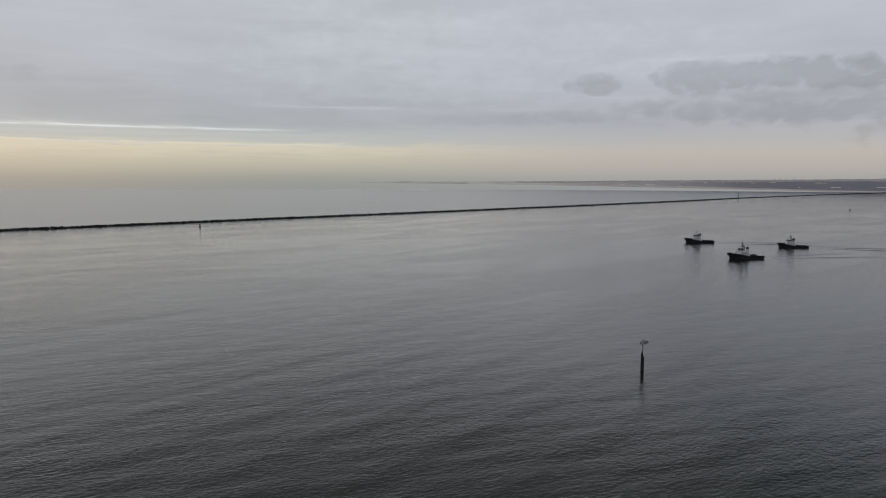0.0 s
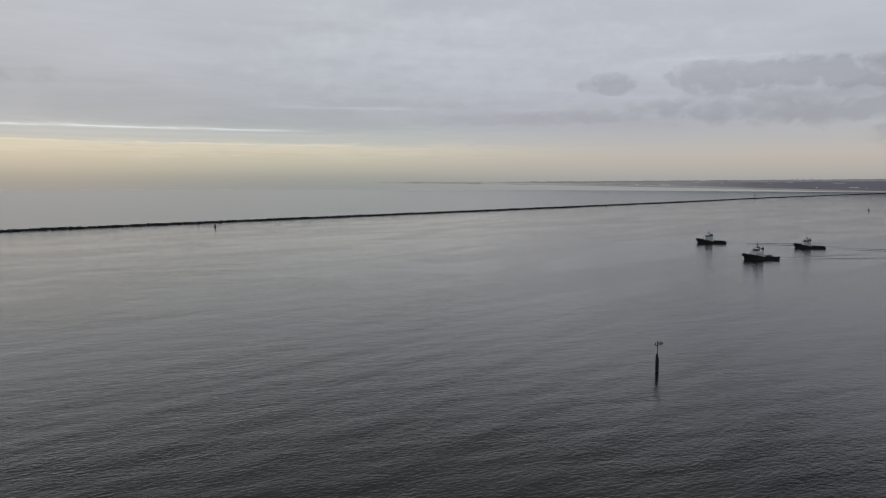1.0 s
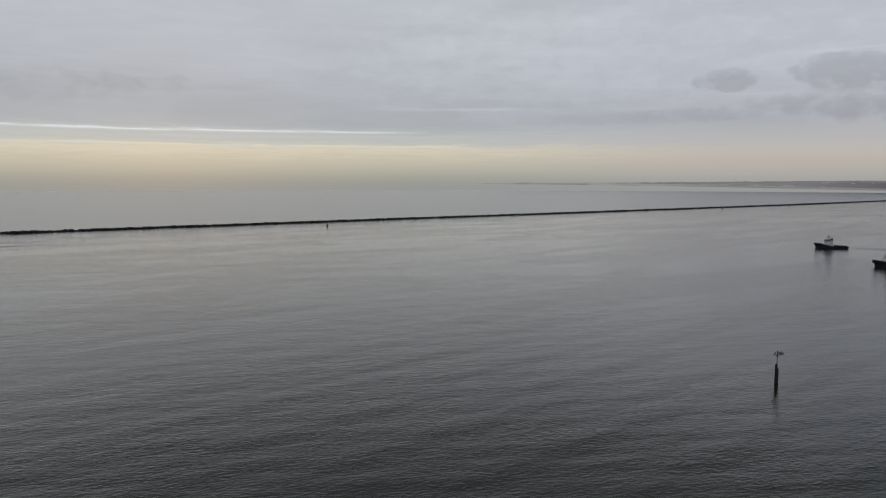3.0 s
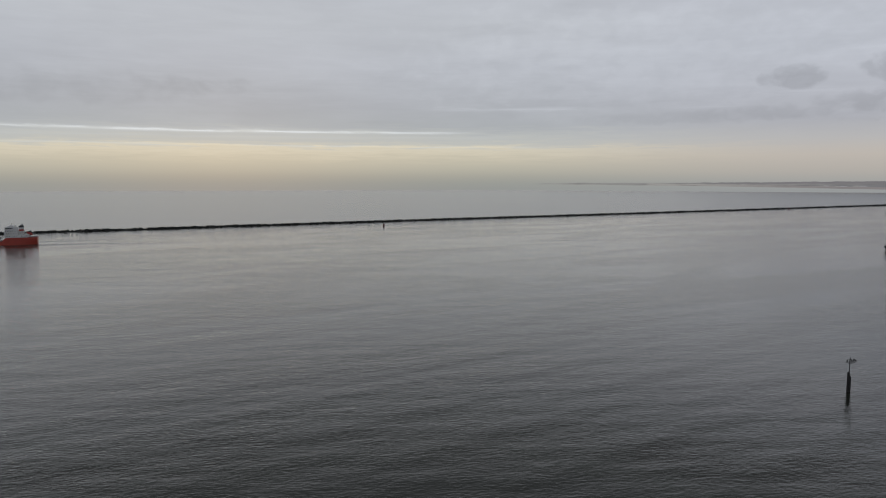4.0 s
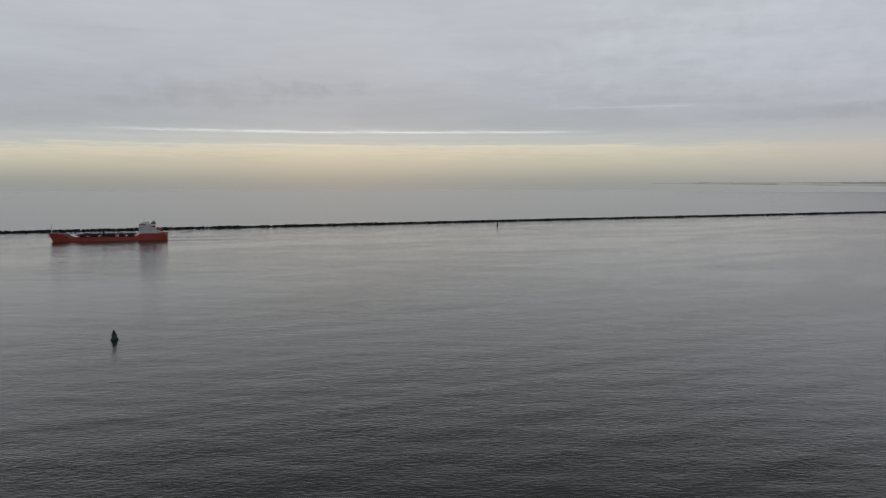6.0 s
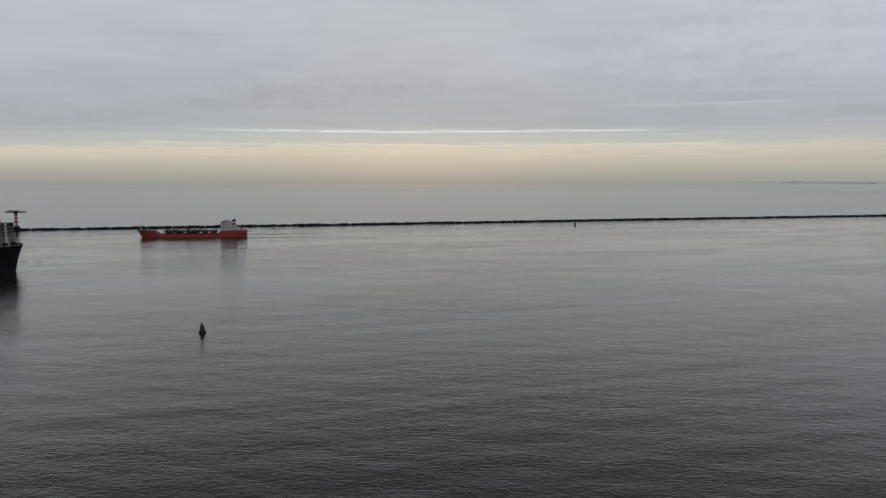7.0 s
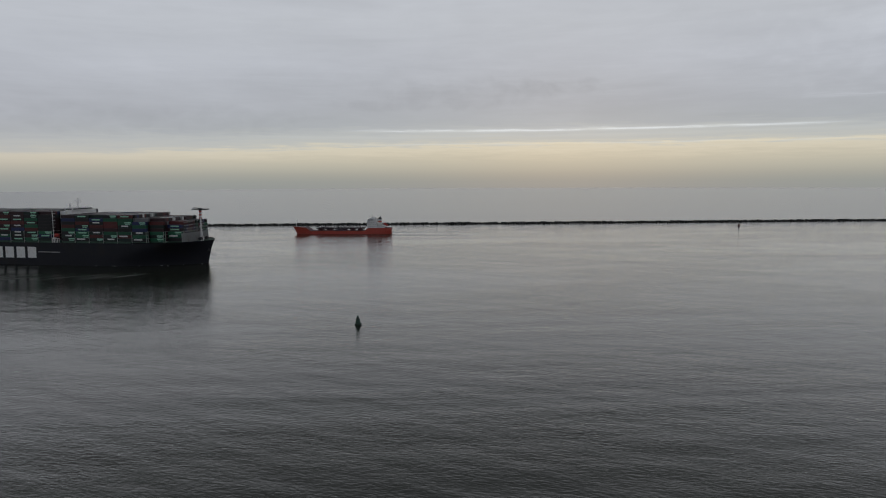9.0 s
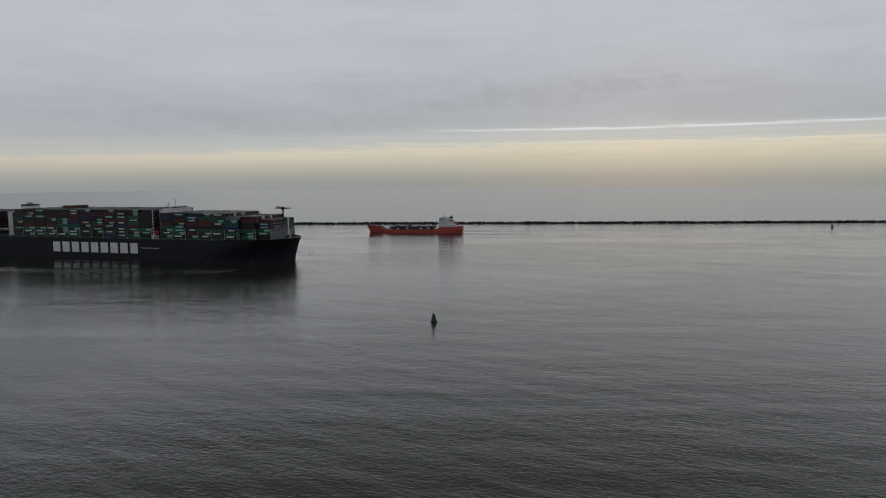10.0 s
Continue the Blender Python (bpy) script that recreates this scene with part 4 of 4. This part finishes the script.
    box(bm, -51.2, -49.0, -1.0, 1.0, 10.6, 12.2, 0.2)
    rod(bm, (-50, 0, 11.8), (-66, 0.4, 9.4), 0.55, 0.4)
    rod(bm, (-66, 0.4, 9.4), (-66, 0.4, 5.0), 0.3, 0.3)
    rod(bm, (-50, 0, 12.6), (-60, 0.3, 10.2), 0.08)
    part("hose_crane", bm, DARK, ship, "dark hose-handling crane")
    bm = bmesh.new()
    rod(bm, (-33, 1.5, 3.85), (-33, 1.5, 8.2), 0.25)
    box(bm, -38, -30, -3, 3, 7.4, 8.0, 0.2)
    part("vent_platform", bm, PIPE, ship)
    bm = bmesh.new()
    rod(bm, (0.5, 0, 9.2), (0.5, 0, 17.5), 0.42, 0.25)
    rod(bm, (0.5, -0.9, 14.5), (0.5, 0.9, 14.5), 0.12)
    part("foremast", bm, WHITE, ship, "white foremast on the forecastle")
    bm = bmesh.new()
    for y in (-2.5, 2.5):
        rod(bm, (-5, y - 0.9, 10.4), (-5, y + 0.9, 10.4), 0.7, sides=12)
        box(bm, -5.8, -4.2, y - 1.2, y - 0.9, 9.4, 10.6)
    part("windlass", bm, DARK, ship)
    # house
    base = 7.3
    storeys = ((-107, -86, 7.4, 0.0, 2.6), (-98, -86.2, 7.0, 2.6, 5.2), (-97.4, -86.4, 6.8, 5.2, 7.8), (-97.0, -86.6, 6.6, 7.8, 10.6), (-94.0, -89.0, 3.0, 10.6, 11.9))
    for i, (x0, x1, w, z0, z1) in enumerate(storeys):
        z0, z1 = base + z0, base + z1
        bm = bmesh.new()
        box(bm, x0, x1, -w, w, z0, z1 - 0.02, 0.12)
        house = part("deckhouse", bm, WHITE, ship, "white deckhouse storey")
        bm = bmesh.new()
        if i < 3:
            for x in np.arange(x0 + 1.5, x1 - 0.8, 2.1):
                for y in (-w - 0.02, w + 0.02):
                    box(bm, x, x + 0.6, y - 0.02, y + 0.02, z0 + 1.2, z0 + 1.9)
            for y in np.arange(-w + 1, w - 0.6, 2.0):
                box(bm, x1, x1 + 0.03, y, y + 0.6, z0 + 1.2, z0 + 1.9)
        elif i == 3:
            box(bm, x1, x1 + 0.03, -w + 0.3, w - 0.3, z0 + 1.1, z0 + 2.1)
            for y in (-w - 0.02, w + 0.02):
                box(bm, x0 + 3.5, x1 - 0.3, y - 0.02, y + 0.02, z0 + 1.1, z0 + 2.1)
        else:
            box(bm, x1, x1 + 0.03, -1.2, 1.2, z0 + 0.4, z0 + 0.9)
        part("window", bm, GLASS, house)
    bm = bmesh.new()
    box(bm, -92, -87.5, -8.6, 8.6, base + 7.8, base + 8.1)
    box(bm, -92, -87.5, -8.7, -8.5, base + 8.1, base + 9.0)
    box(bm, -92, -87.5, 8.5, 8.7, base + 8.1, base + 9.0)
    part("bridge_wing", bm, WHITE, ship)
    bm = bmesh.new()
    box(bm, -102.5, -98.6, -2.2, 2.2, base + 2.6, base + 10.0, 0.4)
    funnel = part("funnel", bm, WHITE, ship, "white and red funnel with a black top")
    bm = bmesh.new()
    box(bm, -102.55, -98.55, -2.25, 2.25, base + 6.4, base + 8.0)
    part("funnel_band", bm, HULL_RED, funnel, "red funnel band")
    bm = bmesh.new()
    box(bm, -102.8, -98.3, -2.4, 2.4, base + 10.0, base + 11.6, 0.3)
    rod(bm, (-101.2, 0.8, base + 11.6), (-101.6, 0.8, base + 13.4), 0.6, 0.55)
    rod(bm, (-99.8, -0.6, base + 11.6), (-100.1, -0.6, base + 12.9), 0.45, 0.4)
    part("exhaust", bm, DARK, funnel, "black funnel top with exhaust pipes")
    # open decks and stairs abaft the house
    bm = bmesh.new()
    for z in (2.6, 5.2):
        box(bm, -108 + z * 0.8, -97.5, -7.0, 7.0, base + z, base + z + 0.16)
        for x in np.arange(-107.5 + z * 0.8, -97.5, 1.6):
            for y in (-6.9, 6.9):
                rod(bm, (x, y, base + z), (x, y, base + z + 1.1), 0.06, sides=5)
        for y in (-6.9, 6.9):
            rod(bm, (-107.5 + z * 0.8, y, base + z + 1.1), (-97.5, y, base + z + 1.1), 0.07, sides=5)
    for y in (-6.8, 6.8):
        for x in (-103.4, -99.5):
            rod(bm, (x, y, base + 2.6), (x, y, base + 5.2), 0.12, sides=6)
    part("boat_deck", bm, WHITE, ship, "white railed open deck")
    bm = bmesh.new()
    rod(bm, (-92, 0, base + 11.9), (-92, 0, base + 16.2), 0.3, 0.12)
    rod(bm, (-92, -1.8, base + 14.4), (-92, 1.8, base + 14.4), 0.12)
    box(bm, -92.2, -91.8, -1.6, 1.6, base + 13.0, base + 13.4)
    box(bm, -95.6, -94.6, -0.5, 0.5, base + 10.6, base + 13.0, 0.1)
    part("radar_mast", bm, WHITE, ship)
    bm = bmesh.new()
    bmesh.ops.create_uvsphere(bm, u_segments=12, v_segments=8, radius=1.0, matrix=Matrix.Translation((-107.5, 0, base + 3.6)) @ pose(0, 0, 0, 0, -28, 0) @ Matrix.Diagonal((3.2, 1.3, 1.3, 1)))
    rod(bm, (-104.5, -1, base), (-109.5, -1, base + 2.6), 0.2)
    rod(bm, (-104.5, 1, base), (-109.5, 1, base + 2.6), 0.2)
    part("lifeboat", bm, BAND_RED, ship, "red free-fall lifeboat")
    bm = bmesh.new()
    for i in range(46):
        d = length + 2 + i * 2.6
        foam_sliver(bm, -d, rng.uniform(-1, 1) * (4 + i * 0.08), rng.uniform(2.0, 6.0), rng.uniform(0.3, 0.8) * (1 - i / 60), rng.uniform(-0.08, 0.08))
    tagged(part("wake", bm, FOAM, ship, "broken white foam behind the stern"), kind="stuff")
    wake_waves(ship, (8, 50, 96), 120.0, 0.22, 9.0, half)
    return ship


def make_tug(scale, mast, seed):
    rng = random.Random(seed)
    tug = thing("tugboat", "black-hulled harbour tug with a white wheelhouse", "tugboat", group="tugs under way")
    k = scale

    def sheer(d):
        return (1.7 + 2.9 * max(0.0, 1 - d / (15.0 * k)) ** 0.8) * k

    bm, half = hull(31 * k, 10.6 * k, sheer, 1.2 * k, 8.0 * k, 9.5 * k, 0.9, 0.75, 44, 1.0, 0.6)
    hull_ob = part("hull", bm, [HULL_BLACK, DECK_RED], tug, "black hull")
    bm = bmesh.new()
    for side in (-1, 1):
        prev = None
        for i in range(60):
            d = 0.02 + i * 31 * k / 59
            x = -d + 1.2 * k * (1 - d / (31 * k)) ** 6
            p = (x, side * max(0.1, half(d, 1.0)), sheer(d))
            if prev:
                v = [bm.verts.new(q) for q in (prev, p, (p[0], p[1], p[2] + 0.85 * k), (prev[0], prev[1], prev[2] + 0.85 * k))]
                bm.faces.new(v)
            prev = p
    bmesh.ops.solidify(bm, geom=list(bm.faces), thickness=0.15)
    part("bulwark", bm, HULL_BLACK, hull_ob)
    bm = bmesh.new()
    for i in range(13):
        a = radians(-72 + i * 12)
        x, y = (-4.4 + 5.4 * math.cos(a)) * k, 4.4 * math.sin(a) * k
        lathe(bm, [(0.55 * k, 3.0 * k), (0.7 * k, 3.4 * k), (0.7 * k, 4.6 * k), (0.5 * k, 5.0 * k)], 10, (x, y))
    part("bow_fender", bm, RUBBER, hull_ob, "black cylindrical bow fender")
    for x, y in ((-9, -1), (-13, -1), (-17, -1), (-21, -1), (-25, -1), (-9, 1), (-13, 1), (-17, 1), (-21, 1), (-25, 1)):
        bm = bmesh.new()
        bmesh.ops.create_uvsphere(bm, u_segments=12, v_segments=6, radius=0.7 * k, matrix=Matrix.Translation((x * k, y * (half(-x * k, 0.9) + 0.15), 1.5 * k)) @ Matrix.Diagonal((1, 0.45, 1, 1)))
        part("tyre_fender", bm, RUBBER, hull_ob)
    bm = bmesh.new()
    vs = [(-7.2, 2.6), (-8.4, 6.0), (-15.2, 6.0), (-18.0, 1.9)]
    prof = [bm.verts.new((x * k, -3.6 * k, z * k)) for x, z in vs]
    other = [bm.verts.new((x * k, 3.6 * k, z * k)) for x, z in vs]
    bm.faces.new(prof)
    bm.faces.new(list(reversed(other)))
    for i in range(4):
        j = (i + 1) % 4
        bm.faces.new((prof[i], prof[j], other[j], other[i]))
    house = part("deckhouse", bm, WHITE, tug, "white deckhouse with sloped ends")
    bm = bmesh.new()
    for x in (-9.6, -11.2, -12.8, -14.4):
        for s in (-1, 1):
            rod(bm, (x * k, s * 3.58 * k, 4.8 * k), (x * k, s * 3.66 * k, 4.8 * k), 0.3 * k, sides=10)
    part("porthole", bm, GLASS, house)
    bm = bmesh.new()
    lathe(bm, [(2.5 * k, 5.9 * k), (2.6 * k, 7.3 * k)], 8, (-10.9 * k, 0))
    lathe(bm, [(2.8 * k, 9.0 * k), (2.9 * k, 9.2 * k), (2.9 * k, 9.45 * k), (2.3 * k, 9.7 * k)], 8, (-10.9 * k, 0))
    for q in range(8):
        a = math.pi / 4 * q
        rod(bm, ((-10.9 + 2.62 * math.cos(a)) * k, 2.62 * math.sin(a) * k, 7.3 * k), ((-10.9 + 2.82 * math.cos(a)) * k, 2.82 * math.sin(a) * k, 9.0 * k), 0.16 * k, sides=6)
    box(bm, -13.6 * k, -8.2 * k, -3.9 * k, 3.9 * k, 6.0 * k, 6.18 * k)
    wheel = part("wheelhouse", bm, WHITE, tug, "white octagonal wheelhouse")
    part("wheelhouse_window", lathe(bmesh.new(), [(2.55 * k, 7.3 * k), (2.72 * k, 9.0 * k)], 8, (-10.9 * k, 0)), GLASS, wheel, "dark band of windows")
    for side in (-1, 1):
        bm = bmesh.new()
        box(bm, -16.2 * k, -14.4 * k, (side * 2.5 - 0.6) * k, (side * 2.5 + 0.6) * k, 4.4 * k, 8.4 * k, 0.15 * k)
        f = part("funnel", bm, WHITE, tug, "white funnel with a black top")
        bm = bmesh.new()
        box(bm, -16.3 * k, -14.3 * k, (side * 2.5 - 0.7) * k, (side * 2.5 + 0.7) * k, 8.4 * k, 10.0 * k, 0.15 * k)
        rod(bm, (-15.3 * k, side * 2.5 * k, 10.0 * k), (-15.7 * k, side * 2.5 * k, 11.2 * k), 0.3 * k, sides=8)
        part("exhaust", bm, DARK, f, "black funnel top")
    bm = bmesh.new()
    rod(bm, (-13.6 * k, 0, 6.1 * k), (-13.6 * k, 0, 9.2 * k), 0.5 * k, 0.35 * k)
    box(bm, -14.6 * k, -12.8 * k, -1.9 * k, 1.9 * k, 9.2 * k, 9.4 * k)
    for side in (-1, 1):
        rod(bm, (-13.4 * k, side * 1.5 * k, 9.4 * k), (-12.4 * k, side * 1.6 * k, 10.6 * k), 0.22 * k, 0.14 * k, 8)
    part("fire_monitor", bm, DARK, tug, "dark platform with water cannon")
    bm = bmesh.new()
    top = (16.2 + mast) * k
    rod(bm, (-12.0 * k, 0, 10.37 * k), (-12.2 * k, 0, top), 0.22 * k, 0.1 * k)
    rod(bm, (-13.2 * k, -0.8 * k, 10.37 * k), (-12.2 * k, 0, 14.14 * k), 0.1 * k, sides=6)
    rod(bm, (-13.2 * k, 0.8 * k, 10.37 * k), (-12.2 * k, 0, 14.14 * k), 0.1 * k, sides=6)
    rod(bm, (-12.1 * k, -1.4 * k, 13.85 * k), (-12.1 * k, 1.4 * k, 13.85 * k), 0.09 * k, sides=6)
    box(bm, -12.3 * k, -11.3 * k, -1.1 * k, 1.1 * k, 12.25 * k, 12.62 * k)
    part("mast", bm, DARK, tug)
    bm = bmesh.new()
    lathe(bm, [(0.5 * k, 10.37 * k), (0.55 * k, 11.09 * k), (0.3 * k, 11.68 * k)], 10, (-9.9 * k, 0.8 * k))
    part("searchlight", bm, WHITE, tug)
    bm = bmesh.new()
    rod(bm, (-19.5 * k, -1.3 * k, 2.7 * k), (-19.5 * k, 1.3 * k, 2.7 * k), 0.8 * k, sides=14)
    box(bm, -20.6 * k, -18.4 * k, -1.7 * k, -1.3 * k, 1.5 * k, 3.3 * k)
    box(bm, -20.6 * k, -18.4 * k, 1.3 * k, 1.7 * k, 1.5 * k, 3.3 * k)
    part("towing_winch", bm, DARK, tug)
    bm = bmesh.new()
    for s in (-1, 1):
        rod(bm, (-23.5 * k, s * 1.6 * k, 1.5 * k), (-23.5 * k, s * 1.2 * k, 3.6 * k), 0.25 * k)
    rod(bm, (-23.5 * k, -1.2 * k, 3.6 * k), (-23.5 * k, 1.2 * k, 3.6 * k), 0.25 * k)
    part("towing_bow", bm, DARK, tug)
    bm = bmesh.new()
    for s in (-1, 1):
        for i in range(16):
            x = (-8.6 - i * 0.42) * k
            rod(bm, (x, s * 3.5 * k, 6.1 * k), (x, s * 3.5 * k, 7.1 * k), 0.04 * k, sides=5)
        rod(bm, (-8.6 * k, s * 3.5 * k, 7.1 * k), (-15 * k, s * 3.5 * k, 7.1 * k), 0.05 * k, sides=5)
    part("railing", bm, WHITE, house)
    # foam and the low waves of the wake
    bm = bmesh.new()
    for i in range(30):
        d = (33 + rng.uniform(0, 1) ** 1.5 * 60) * k
        foam_sliver(bm, -d, rng.uniform(-1, 1) * (2.2 + (d - 31) * 0.03), rng.uniform(1.5, 5.0), rng.uniform(0.15, 0.45), rng.uniform(-0.1, 0.1), 0.06)
    tagged(part("wake_foam", bm, FOAM, tug, "thin foam in the wake"), kind="stuff")
    for s in (-1, 1):
        for j in range(3):
            bm = bmesh.new()
            prev = None
            for i in range(22):
                u = i / 21
                d = (26 + j * 9 + u * 150) * k
                y = s * (4 + (d / k - 26) * (0.07 + 0.05 * j)) * k
                h = (0.24 - 0.05 * j) * math.sin(math.pi * min(1, u * 1.05 + 0.05)) * (1 - 0.4 * u)
                ring = [bm.verts.new((-d, y + o, z)) for o, z in ((-1.5, -0.12), (-0.6, h * 0.6), (0, h), (0.6, h * 0.6), (1.5, -0.12))]
                if prev:
                    for q in range(4):
                        bm.faces.new((prev[q], ring[q], ring[q + 1], prev[q + 1])).smooth = True
                prev = ring
            part("wake_wave", bm, SEA, tug, "low wave of the wake")
    return tug


container_ship = make_container_ship()
tanker = make_tanker()
tanker.scale = (1.045, 1.045, 1.045)
tugs = [make_tug(0.94, 0.0, 1), make_tug(1.02, 0.0, 2), make_tug(0.88, 2.4, 3)]
make_breakwater()


def motions():
    """Each ship keeps its course and speed: start, unit heading, metres a second; the place is that of its stem at the given second."""
    courses = [
        (container_ship, (-522.8, 285.3), 10.0, (0.8434, 0.5373), 4.15),
        (tanker, (-728.5, 508.5), 10.0, (-0.7688, -0.6395), 5.69),
        (tugs[0], (268.4, 757.0), 0.0, (-0.985, 0.17), 3.97),
        (tugs[1], (250.5, 597.0), 0.0, (-0.97, -0.24), 1.35),
        (tugs[2], (346.0, 705.5), 0.0, (-0.96, 0.28), 0.93),
    ]
    for ship, (x, y), when, (ux, uy), speed in courses:
        rows = []
        for t in (0.0, 2.5, 5.0, 7.5, 10.0):
            run = speed * (t - when)
            rows.append((t, at_sea(x + ux * run, y + uy * run, ux, uy)))
        walk(ship, rows)


motions()
